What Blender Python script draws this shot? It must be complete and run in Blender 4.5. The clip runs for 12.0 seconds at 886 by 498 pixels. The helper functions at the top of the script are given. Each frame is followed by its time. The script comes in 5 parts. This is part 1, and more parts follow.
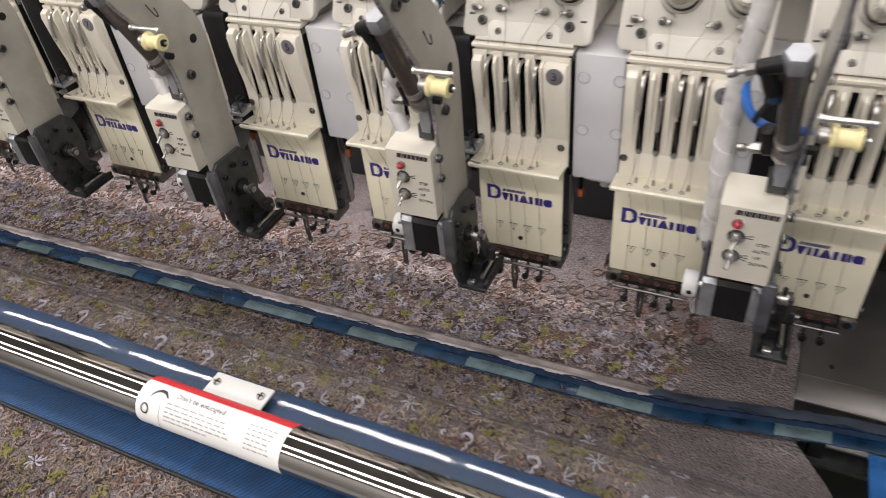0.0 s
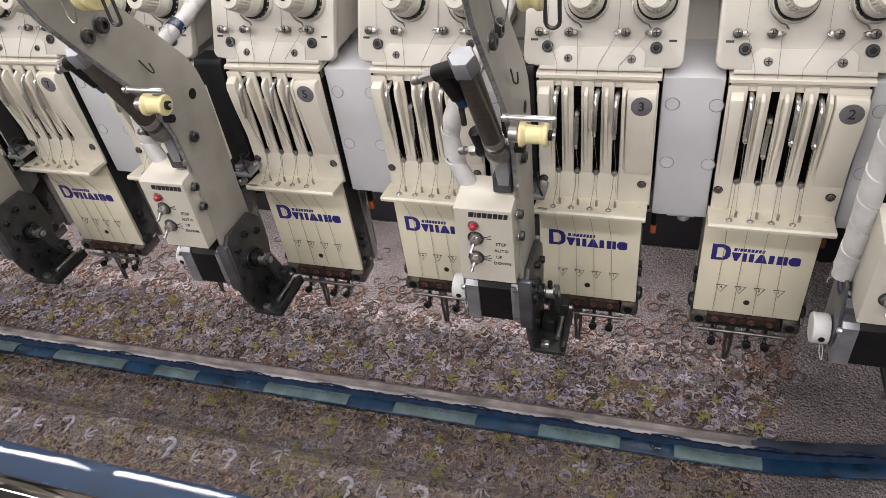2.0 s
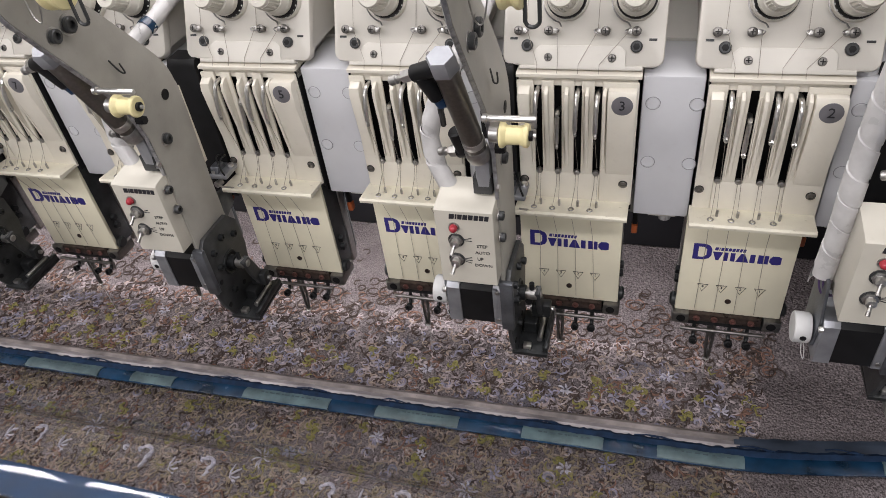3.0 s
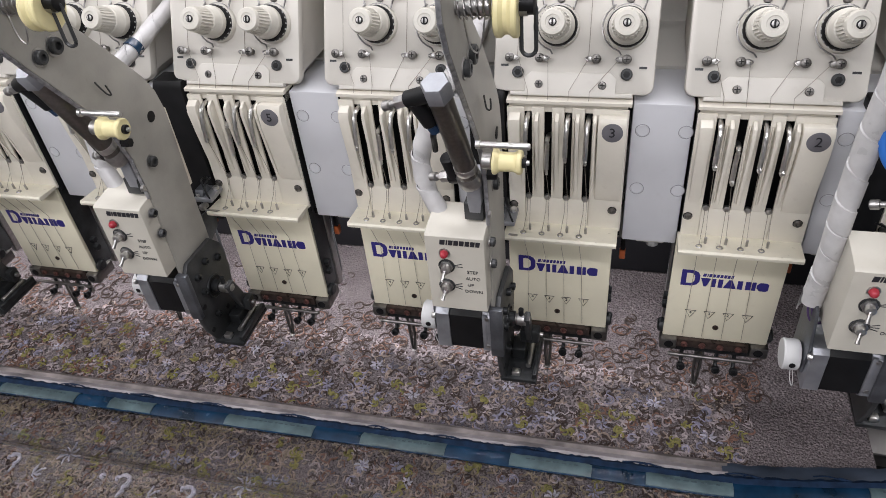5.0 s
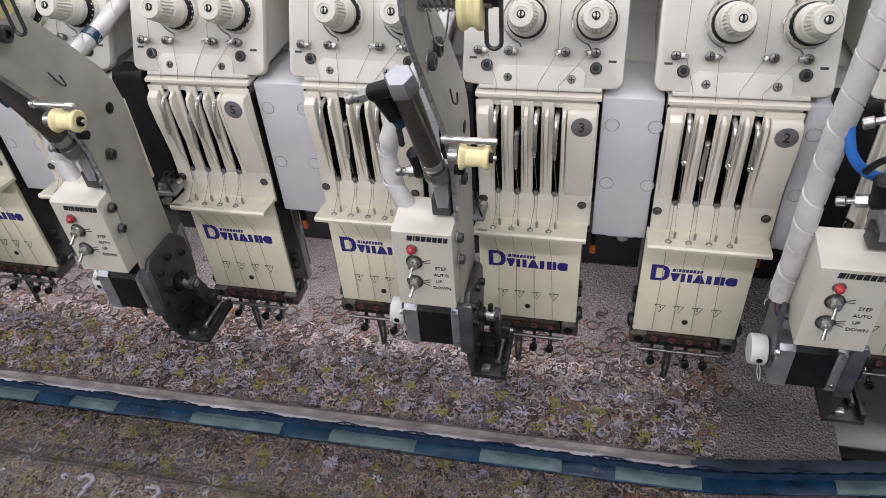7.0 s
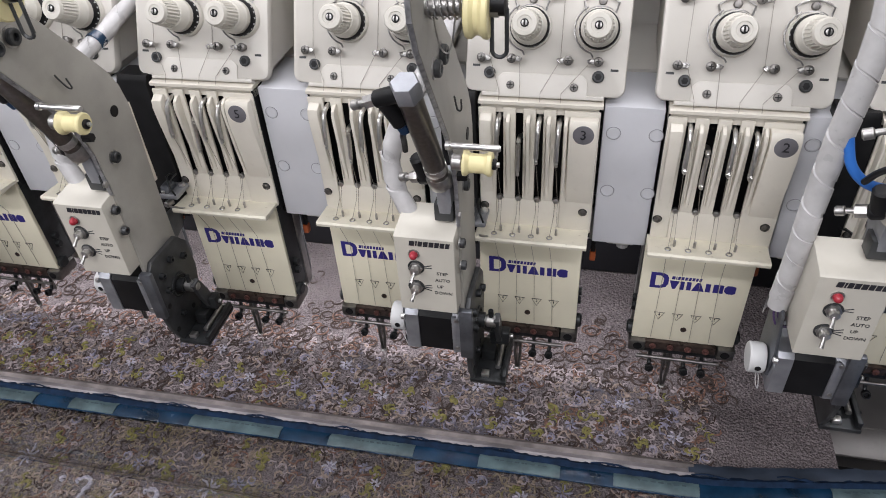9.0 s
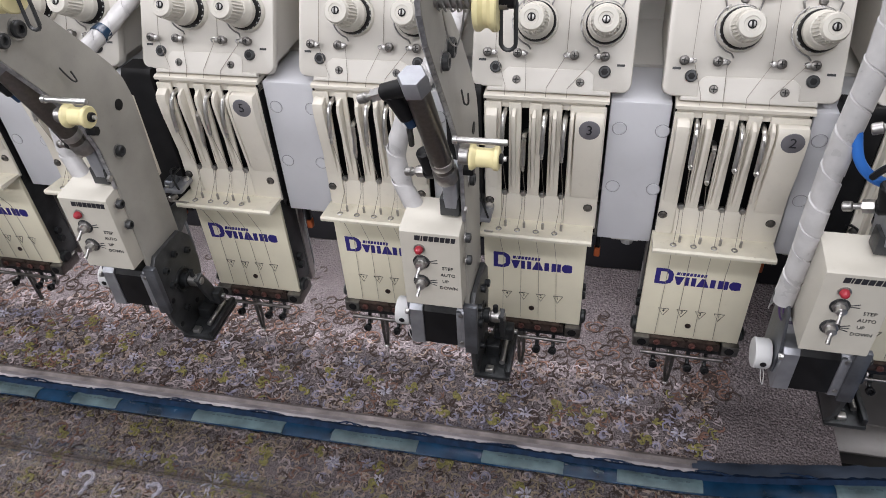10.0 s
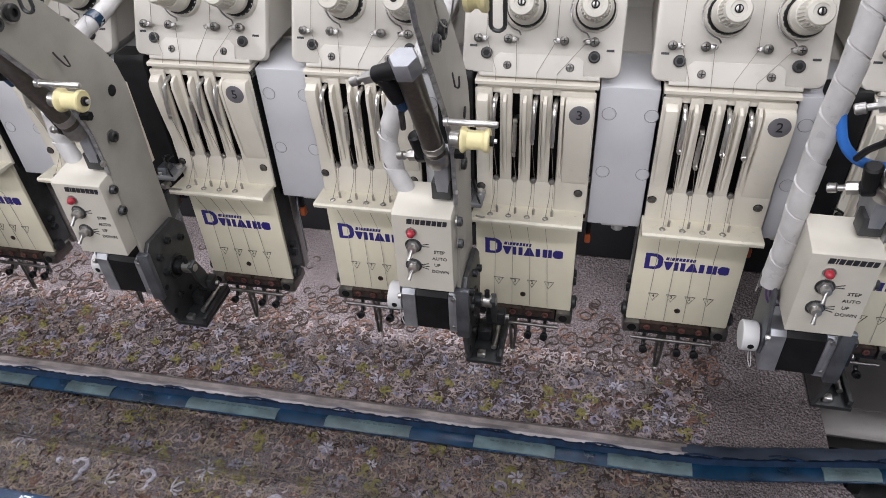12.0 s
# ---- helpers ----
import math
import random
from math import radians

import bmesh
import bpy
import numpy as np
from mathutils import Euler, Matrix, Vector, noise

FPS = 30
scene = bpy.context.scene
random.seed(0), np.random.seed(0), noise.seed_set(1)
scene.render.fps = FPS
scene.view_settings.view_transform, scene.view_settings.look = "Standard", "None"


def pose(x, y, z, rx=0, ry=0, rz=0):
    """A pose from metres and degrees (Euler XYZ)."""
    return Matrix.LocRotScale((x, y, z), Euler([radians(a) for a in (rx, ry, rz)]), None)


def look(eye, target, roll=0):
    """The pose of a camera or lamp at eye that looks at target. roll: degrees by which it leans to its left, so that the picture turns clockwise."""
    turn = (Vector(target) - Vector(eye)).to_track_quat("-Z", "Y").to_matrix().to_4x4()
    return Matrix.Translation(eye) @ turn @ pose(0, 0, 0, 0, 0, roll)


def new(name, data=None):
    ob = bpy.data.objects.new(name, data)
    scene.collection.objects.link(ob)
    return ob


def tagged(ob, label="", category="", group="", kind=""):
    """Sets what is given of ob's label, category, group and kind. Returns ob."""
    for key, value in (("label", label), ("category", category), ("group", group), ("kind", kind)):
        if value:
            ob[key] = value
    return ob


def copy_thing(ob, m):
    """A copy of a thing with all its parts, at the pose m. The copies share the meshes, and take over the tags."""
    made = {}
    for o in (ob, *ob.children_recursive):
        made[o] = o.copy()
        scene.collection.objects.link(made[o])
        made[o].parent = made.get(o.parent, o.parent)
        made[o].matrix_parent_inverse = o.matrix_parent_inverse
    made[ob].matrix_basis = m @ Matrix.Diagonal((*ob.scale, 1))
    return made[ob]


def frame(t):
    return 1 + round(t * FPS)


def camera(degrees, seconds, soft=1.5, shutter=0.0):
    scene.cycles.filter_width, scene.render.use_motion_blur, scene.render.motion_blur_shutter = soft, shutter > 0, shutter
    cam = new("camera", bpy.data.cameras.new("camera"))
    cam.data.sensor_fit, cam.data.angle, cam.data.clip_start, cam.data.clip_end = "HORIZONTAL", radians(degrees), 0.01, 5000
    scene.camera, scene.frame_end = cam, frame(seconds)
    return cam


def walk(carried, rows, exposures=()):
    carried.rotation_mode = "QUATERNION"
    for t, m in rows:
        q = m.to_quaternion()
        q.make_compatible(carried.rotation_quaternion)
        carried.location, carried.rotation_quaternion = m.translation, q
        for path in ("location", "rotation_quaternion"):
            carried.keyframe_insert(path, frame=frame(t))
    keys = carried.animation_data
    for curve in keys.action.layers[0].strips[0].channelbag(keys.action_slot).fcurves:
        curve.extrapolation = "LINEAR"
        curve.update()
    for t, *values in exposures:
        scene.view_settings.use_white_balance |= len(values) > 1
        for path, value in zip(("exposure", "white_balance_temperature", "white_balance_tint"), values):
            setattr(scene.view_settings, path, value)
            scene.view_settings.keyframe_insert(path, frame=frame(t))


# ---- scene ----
cam = camera(64.0, 12.0, soft=0.5, shutter=0.5)
PATH = [
    (0, (0.297, -0.797, 1.658), (-0.441, 0.557, 0.386), -6.8),
    (0.5, (0.202, -0.706, 1.63), (-0.539, 0.596, 0.305), -6.7),
    (1, (0.145, -0.661, 1.608), (-0.487, 0.687, 0.272), -6.7),
    (1.5, (0.088, -0.685, 1.623), (-0.45, 0.718, 0.303), -8.5),
    (2, (0.089, -0.711, 1.638), (-0.494, 0.719, 0.366), -8.7),
    (2.5, (0.088, -0.705, 1.638), (-0.457, 0.735, 0.362), -8.1),
    (3, (0.086, -0.7, 1.634), (-0.445, 0.741, 0.353), -8.0),
    (4.8, (0.067, -0.698, 1.635), (-0.386, 0.808, 0.398), -5.5),
    (5, (0.072, -0.695, 1.635), (-0.406, 0.798, 0.394), -6.2),
    (5.5, (0.067, -0.685, 1.631), (-0.383, 0.812, 0.384), -5.0),
    (6, (0.067, -0.679, 1.635), (-0.366, 0.816, 0.38), -5.0),
    (6.5, (0.077, -0.68, 1.635), (-0.35, 0.814, 0.375), -5.2),
    (7, (0.078, -0.681, 1.631), (-0.334, 0.811, 0.365), -4.8),
    (7.2, (0.077, -0.683, 1.629), (-0.326, 0.827, 0.381), -4.6),
    (8.8, (0.077, -0.682, 1.633), (-0.318, 0.822, 0.375), -4.2),
    (9, (0.074, -0.686, 1.634), (-0.331, 0.819, 0.38), -4.0),
    (9.5, (0.07, -0.688, 1.636), (-0.332, 0.824, 0.391), -3.5),
    (10, (0.068, -0.688, 1.631), (-0.335, 0.813, 0.372), -3.8),
    (10.5, (0.07, -0.69, 1.628), (-0.32, 0.801, 0.353), -3.6),
    (11, (0.069, -0.697, 1.621), (-0.325, 0.789, 0.341), -3.5),
    (11.5, (0.07, -0.7, 1.621), (-0.313, 0.788, 0.341), -3.5),
    (12, (0.073, -0.702, 1.625), (-0.312, 0.797, 0.359), -3.5),
]
walk(cam, [(t, look(eye, target, roll)) for t, eye, target, roll in PATH], [(0, 0.10, 7050, 10), (1.5, 0.06, 6950, 10), (3, 0.02, 6700, 10), (5, -0.03, 6450, 10), (12, 0, 6400, 10)])

# ---- light ----
world = bpy.data.worlds.new("world")
scene.world = world
world.use_nodes = True
world.node_tree.nodes["Background"].inputs[0].default_value = (0.9, 0.95, 1.0, 1)
world.node_tree.nodes["Background"].inputs[1].default_value = 0.012


def area(name, m, sx, sy, watts, colour):
    li = bpy.data.lights.new(name, "AREA")
    li.shape, li.size, li.size_y, li.energy, li.color = "RECTANGLE", sx, sy, watts, colour
    ob = new(name, li)
    ob.matrix_world = m
    return ob


COOL = (0.985, 0.965, 1.0)
area("ceiling_lamp_light", pose(-1.2, -2.5, 2.86, 0, 0, 0), 5.6, 0.16, 90, COOL)
area("ceiling_lamp_light", pose(-1.2, -1.25, 2.86, 0, 0, 0), 5.6, 0.16, 70, COOL)
area("ceiling_lamp_light", pose(-1.2, 0.38, 2.86, 0, 0, 0), 5.6, 0.12, 60, COOL)
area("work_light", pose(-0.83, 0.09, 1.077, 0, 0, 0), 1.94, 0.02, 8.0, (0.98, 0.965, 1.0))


# ---- materials ----
def mat(name, col, rough=0.5, metal=0.0, var=0.10, scale=30.0, bump=0.05, bscale=500.0, spec=0.5, rvar=0.12, spots=0.0):
    m = bpy.data.materials.new(name)
    m.use_nodes = True
    nt = m.node_tree
    b = nt.nodes["Principled BSDF"]
    tc = nt.nodes.new("ShaderNodeTexCoord")
    n1 = nt.nodes.new("ShaderNodeTexNoise")
    n1.inputs["Scale"].default_value, n1.inputs["Detail"].default_value = scale, 6
    nt.links.new(tc.outputs["Object"], n1.inputs["Vector"])
    ramp = nt.nodes.new("ShaderNodeValToRGB")
    lo = [max(0, c * (1 - var * 1.6)) for c in col]
    hi = [min(1, c * (1 + var)) for c in col]
    ramp.color_ramp.elements[0].position, ramp.color_ramp.elements[1].position = 0.3, 0.7
    ramp.color_ramp.elements[0].color, ramp.color_ramp.elements[1].color = (*lo, 1), (*hi, 1)
    nt.links.new(n1.outputs["Fac"], ramp.inputs["Fac"])
    out = ramp.outputs["Color"]
    if spots:
        n3 = nt.nodes.new("ShaderNodeTexNoise")
        n3.inputs["Scale"].default_value, n3.inputs["Detail"].default_value = scale * 7, 8
        nt.links.new(tc.outputs["Object"], n3.inputs["Vector"])
        r3 = nt.nodes.new("ShaderNodeValToRGB")
        r3.color_ramp.elements[0].position, r3.color_ramp.elements[1].position = 0.62, 0.74
        r3.color_ramp.elements[0].color, r3.color_ramp.elements[1].color = (0, 0, 0, 1), (spots, spots, spots, 1)
        nt.links.new(n3.outputs["Fac"], r3.inputs["Fac"])
        mx = nt.nodes.new("ShaderNodeMix")
        mx.data_type = "RGBA"
        nt.links.new(r3.outputs["Color"], mx.inputs[0])
        nt.links.new(out, mx.inputs[6])
        mx.inputs[7].default_value = (col[0] * 0.45, col[1] * 0.40, col[2] * 0.34, 1)
        out = mx.outputs[2]
    nt.links.new(out, b.inputs["Base Color"])
    n2 = nt.nodes.new("ShaderNodeTexNoise")
    n2.inputs["Scale"].default_value, n2.inputs["Detail"].default_value = bscale, 3
    nt.links.new(tc.outputs["Object"], n2.inputs["Vector"])
    mr = nt.nodes.new("ShaderNodeMapRange")
    mr.inputs["To Min"].default_value, mr.inputs["To Max"].default_value = max(0.02, rough - rvar), min(1, rough + rvar)
    nt.links.new(n1.outputs["Fac"], mr.inputs["Value"])
    nt.links.new(mr.outputs["Result"], b.inputs["Roughness"])
    bp = nt.nodes.new("ShaderNodeBump")
    bp.inputs["Strength"].default_value, bp.inputs["Distance"].default_value = bump, 0.001
    nt.links.new(n2.outputs["Fac"], bp.inputs["Height"])
    nt.links.new(bp.outputs["Normal"], b.inputs["Normal"])
    b.inputs["Metallic"].default_value = metal
    b.inputs["Specular IOR Level"].default_value = spec
    return m


CREAM = mat("cream_paint", (0.74, 0.70, 0.61), 0.42, var=0.04, scale=14, bump=0.08, bscale=700, spots=0.10)
COVER = mat("ivory_plastic", (0.73, 0.69, 0.605), 0.38, var=0.05, scale=18, bump=0.04, spots=0.08)
PLATE = mat("yellowed_plate_paint", (0.73, 0.685, 0.535), 0.36, var=0.05, scale=16, bump=0.05, spots=0.06)
BOXW = mat("tension_box_paint", (0.62, 0.592, 0.540), 0.40, var=0.035, scale=12, bump=0.08, bscale=600, spots=0.08)
PANEL = mat("cool_grey_panel", (0.60, 0.605, 0.635), 0.35, var=0.04, scale=12, bump=0.05, spots=0.06)
BEAM = mat("beam_paint", (0.60, 0.58, 0.54), 0.45, var=0.06, scale=8, spots=0.1)
ARM = mat("grey_beige_plate", (0.325, 0.312, 0.280), 0.42, var=0.10, scale=22, bump=0.08, spots=0.12)
ARMEDGE = mat("cut_metal_edge", (0.42, 0.42, 0.44), 0.38, 0.8, var=0.25, scale=160, bump=0.5, bscale=900)
BOXC = mat("control_box_paint", (0.50, 0.475, 0.415), 0.45, var=0.05, scale=20, bump=0.10, bscale=900, spots=0.06)
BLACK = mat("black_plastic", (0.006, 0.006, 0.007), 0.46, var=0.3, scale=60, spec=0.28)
DARK = mat("dark_oxide_steel", (0.030, 0.032, 0.034), 0.40, 0.6, var=0.25, scale=70, bump=0.15)
DARKGREY = mat("dark_grey_steel", (0.058, 0.060, 0.062), 0.44, 0.5, var=0.25, scale=60, bump=0.15, spots=0.3)
STEEL = mat("steel", (0.42, 0.41, 0.40), 0.38, 1.0, var=0.12, scale=200)
BRIGHT = mat("polished_steel", (0.66, 0.65, 0.64), 0.30, 1.0, var=0.08, scale=200, rvar=0.05)
ALU = mat("cast_aluminium", (0.38, 0.39, 0.42), 0.50, 0.85, var=0.12, scale=50, bump=0.2)
DARKALU = mat("dull_blue_grey_metal", (0.16, 0.17, 0.19), 0.4, 0.8, var=0.2, scale=50, bump=0.2, spots=0.3)
SHELF = mat("stained_shelf_paint", (0.74, 0.70, 0.58), 0.40, var=0.10, scale=25, spots=0.45)
OILY = mat("oily_brown_steel", (0.060, 0.042, 0.036), 0.30, 0.5, var=0.4, scale=120, spots=0.4)
REDRING = mat("brown_red_screw", (0.13, 0.058, 0.050), 0.35, 0.3, var=0.3, scale=150)
NYLON = mat("cream_nylon", (0.74, 0.66, 0.36), 0.42, var=0.06, scale=60)
WHITEP = mat("white_plastic", (0.52, 0.52, 0.52), 0.42, var=0.03, scale=30)
KNOB = mat("ivory_knob", (0.60, 0.575, 0.515), 0.38, var=0.05, scale=60)
STICKER = mat("grey_sticker", (0.17, 0.165, 0.18), 0.45, var=0.08, scale=80)
INK = mat("black_ink", (0.015, 0.015, 0.02), 0.55, var=0.1)
NAVY = mat("navy_ink", (0.028, 0.022, 0.17), 0.45, var=0.08, scale=90)
REDCAP = mat("red_lens", (0.36, 0.03, 0.045), 0.3, var=0.1, scale=90)
THREAD = mat("brown_thread", (0.30, 0.27, 0.23), 0.8, var=0.2)
WRAP = mat("white_spiral_wrap", (0.50, 0.49, 0.49), 0.30, var=0.12, scale=40)
VIOLET = mat("violet_wire", (0.06, 0.035, 0.10), 0.4, var=0.1)
BLUEHOSE = mat("blue_air_hose", (0.03, 0.16, 0.55), 0.32, var=0.08)
SHEET = mat("satin_table_steel", (0.20, 0.19, 0.185), 0.42, 0.85, var=0.12, scale=9, bump=0.1, spots=0.15)
CYLM = mat("dark_brushed_tube", (0.24, 0.225, 0.21), 0.3, 1.0, var=0.08, scale=300, rvar=0.04)
RODM = mat("dull_rod_steel", (0.22, 0.21, 0.20), 0.4, 1.0, var=0.15, scale=200)
CHROME = mat("chrome", (0.56, 0.53, 0.51), 0.07, 1.0, var=0.04, scale=12, bump=0.01, rvar=0.03)
BLUEPAINT = mat("blue_frame_paint", (0.006, 0.030, 0.080), 0.5, var=0.2, scale=30, spots=0.15)
SIDEBLUE = mat("blue_side_tape", (0.015, 0.085, 0.25), 0.3, var=0.15, scale=30, spots=0.15)
BLUETAPE = mat("glossy_blue_tape", (0.005, 0.026, 0.060), 0.24, var=0.4, scale=30, bump=0.35, bscale=90, rvar=0.08)
TEAL = mat("faded_teal_tape", (0.066, 0.102, 0.112), 0.42, var=0.32, scale=45, bump=0.2, bscale=150)
FRAY = mat("dark_frayed_tape", (0.009, 0.020, 0.045), 0.8, var=0.3, scale=90, spec=0.1)
PRINT = mat("worn_tape_print", (0.034, 0.055, 0.068), 0.5, var=0.2, scale=200)
LABEL = mat("white_label_paper", (0.70, 0.69, 0.68), 0.42, var=0.03, scale=30)
LABELRED = mat("red_label_band", (0.55, 0.03, 0.04), 0.42, var=0.08, scale=40)
# for the label's print and for the shadow lines drawn round the panel caps
GREYLINE = mat("grey_print_and_cap_shade", (0.28, 0.28, 0.30), 0.6, var=0.1)
WALLP = mat("painted_wall", (0.27, 0.27, 0.265), 0.7, var=0.06, scale=2)
FLOORM = mat("grey_concrete_floor", (0.22, 0.22, 0.21), 0.6, var=0.15, scale=3, spots=0.2)
# near-black: the shade behind and below the beam is put into this colour
CAVITY = mat("shaded_machine_paint", (0.004, 0.004, 0.006), 0.6, var=0.2, scale=12)
ORANGE = mat("orange_plastic", (0.42, 0.10, 0.03), 0.4, var=0.1)


def mesh_band():
    m = mat("blue_ribbed_mesh", (0.004, 0.068, 0.200), 0.6, var=0.2, scale=40)
    nt = m.node_tree
    tc = nt.nodes["Texture Coordinate"]
    w = nt.nodes.new("ShaderNodeTexWave")
    w.inputs["Scale"].default_value, w.inputs["Distortion"].default_value = 75, 0.6
    w.bands_direction = "X"
    mp = nt.nodes.new("ShaderNodeMapping")
    mp.inputs["Rotation"].default_value = (0, 0, radians(28))
    nt.links.new(tc.outputs["Object"], mp.inputs["Vector"])
    nt.links.new(mp.outputs["Vector"], w.inputs["Vector"])
    bp = nt.nodes["Bump"]
    bp.inputs["Strength"].default_value, bp.inputs["Distance"].default_value = 0.9, 0.002
    nt.links.new(w.outputs["Fac"], bp.inputs["Height"])
    b = nt.nodes["Principled BSDF"]
    base = b.inputs["Base Color"].links[0].from_socket
    r = nt.nodes.new("ShaderNodeValToRGB")
    r.color_ramp.elements[0].position, r.color_ramp.elements[1].position = 0.12, 0.6
    r.color_ramp.elements[0].color, r.color_ramp.elements[1].color = (0.10, 0.12, 0.16, 1), (1, 1, 1, 1)
    nt.links.new(w.outputs["Fac"], r.inputs["Fac"])
    mx = nt.nodes.new("ShaderNodeMix")
    mx.data_type, mx.blend_type = "RGBA", "MULTIPLY"
    mx.inputs[0].default_value = 1
    nt.links.new(base, mx.inputs[6])
    nt.links.new(r.outputs["Color"], mx.inputs[7])
    nt.links.new(mx.outputs[2], b.inputs["Base Color"])
    return m


def film_material():
    m = bpy.data.materials.new("clear_pvc_film")
    m.use_nodes = True
    nt = m.node_tree
    nt.nodes.clear()
    out = nt.nodes.new("ShaderNodeOutputMaterial")
    tr = nt.nodes.new("ShaderNodeBsdfTransparent")
    tr.inputs[0].default_value = (0.97, 0.98, 0.985, 1)
    gl = nt.nodes.new("ShaderNodeBsdfGlossy")
    gl.inputs["Roughness"].default_value = 0.045
    fr = nt.nodes.new("ShaderNodeFresnel")
    fr.inputs["IOR"].default_value = 1.5
    nz = nt.nodes.new("ShaderNodeTexNoise")
    nz.inputs["Scale"].default_value = 9
    bp = nt.nodes.new("ShaderNodeBump")
    bp.inputs["Strength"].default_value, bp.inputs["Distance"].default_value = 0.045, 0.01
    nt.links.new(nz.outputs["Fac"], bp.inputs["Height"])
    nt.links.new(bp.outputs["Normal"], gl.inputs["Normal"])
    mx = nt.nodes.new("ShaderNodeMixShader")
    nt.links.new(fr.outputs[0], mx.inputs[0])
    nt.links.new(tr.outputs[0], mx.inputs[1])
    nt.links.new(gl.outputs[0], mx.inputs[2])
    nt.links.new(mx.outputs[0], out.inputs[0])
    return m


def cloth_material():
    m = mat("beige_tufted_cloth", (0.190, 0.166, 0.171), 0.9, var=0.16, scale=14, spec=0.15)
    nt = m.node_tree
    b, tc = nt.nodes["Principled BSDF"], nt.nodes["Texture Coordinate"]
    base = b.inputs["Base Color"].links[0].from_socket
    n = nt.nodes.new("ShaderNodeTexNoise")
    n.inputs["Scale"].default_value, n.inputs["Detail"].default_value = 480, 4
    nt.links.new(tc.outputs["Object"], n.inputs["Vector"])
    r = nt.nodes.new("ShaderNodeValToRGB")
    r.color_ramp.elements[0].position, r.color_ramp.elements[1].position = 0.36, 0.60
    r.color_ramp.elements[0].color, r.color_ramp.elements[1].color = (0.30, 0.28, 0.28, 1), (1.04, 1.02, 1.02, 1)
    nt.links.new(n.outputs["Fac"], r.inputs["Fac"])
    mx = nt.nodes.new("ShaderNodeMix")
    mx.data_type, mx.blend_type = "RGBA", "MULTIPLY"
    mx.inputs[0].default_value = 1
    nt.links.new(base, mx.inputs[6])
    nt.links.new(r.outputs["Color"], mx.inputs[7])
    nt.links.new(mx.outputs[2], b.inputs["Base Color"])
    v = nt.nodes.new("ShaderNodeTexVoronoi")
    v.inputs["Scale"].default_value = 260
    nt.links.new(tc.outputs["Object"], v.inputs["Vector"])
    bp = nt.nodes["Bump"]
    bp.inputs["Strength"].default_value, bp.inputs["Distance"].default_value = 0.9, 0.003
    bp.invert = True
    nt.links.new(v.outputs["Distance"], bp.inputs["Height"])
    return m


MESHBAND, FILM, CLOTH = mesh_band(), film_material(), cloth_material()


# ---- mesh helpers ----
def thing(name, origin, label, category, group="", kind=""):
    ob = new(name)
    ob.empty_display_size = 0.02
    ob.location = origin
    return tagged(ob, label, category, group, kind)


def root_of(ob):
    while ob.parent:
        ob = ob.parent
    return ob


def finish(me, material, smooth):
    me.materials.append(material)
    if smooth:
        me.polygons.foreach_set("use_smooth", [True] * len(me.polygons))
        me.set_sharp_from_angle(angle=radians(38))


def part(name, bm, material, parent, label="", smooth=True):
    """One mesh object under a thing or a part; its points are given in the place's own metres."""
    o = root_of(parent).location
    bmesh.ops.translate(bm, verts=bm.verts, vec=-o)
    me = bpy.data.meshes.new(name)
    bm.to_mesh(me)
    bm.free()
    finish(me, material, smooth)
    ob = new(name, me)
    ob.parent = parent
    return tagged(ob, label)


def solid(name, bm, material, label, category, kind="", group="", smooth=True):
    me = bpy.data.meshes.new(name)
    bm.to_mesh(me)
    bm.free()
    finish(me, material, smooth)
    return tagged(new(name, me), label, category, group, kind)


def B():
    return bmesh.new()


def box(x0, x1, y0, y1, z0, z1, bev=0.0, seg=2, bm=None):
    bm = bm or B()
    t = B()
    bmesh.ops.create_cube(t, size=1)
    for v in t.verts:
        v.co = Vector(((x0 + x1) / 2 + v.co.x * (x1 - x0), (y0 + y1) / 2 + v.co.y * (y1 - y0), (z0 + z1) / 2 + v.co.z * (z1 - z0)))
    if bev:
        bmesh.ops.bevel(t, geom=t.edges[:], offset=bev, segments=seg, profile=0.5, affect="EDGES")
    return merge(bm, t)


def merge(bm, t):
    me = bpy.data.meshes.new("tmp")
    t.to_mesh(me)
    t.free()
    bm.from_mesh(me)
    bpy.data.meshes.remove(me)
    return bm


def prism(pts, axis, a, b, bev=0.0, bm=None):
    """A polygon (u, v) drawn out along an axis: x: (y, z), y: (x, z), z: (x, y)."""
    bm = bm or B()
    t = B()
    put = {"x": lambda w, u, v: (w, u, v), "y": lambda w, u, v: (u, w, v), "z": lambda w, u, v: (u, v, w)}[axis]
    lo = [t.verts.new(put(a, *p)) for p in pts]
    hi = [t.verts.new(put(b, *p)) for p in pts]
    t.faces.new(lo)
    t.faces.new(hi)
    n = len(pts)
    for i in range(n):
        t.faces.new((lo[i], lo[(i + 1) % n], hi[(i + 1) % n], hi[i]))
    bmesh.ops.recalc_face_normals(t, faces=t.faces)
    if bev:
        caps = [e for e in t.edges if len({f for f in e.link_faces if len(f.verts) == n and n != 4}) == 1] if n != 4 else t.edges[:]
        bmesh.ops.bevel(t, geom=caps, offset=bev, segments=2, profile=0.5, affect="EDGES")
    return merge(bm, t)


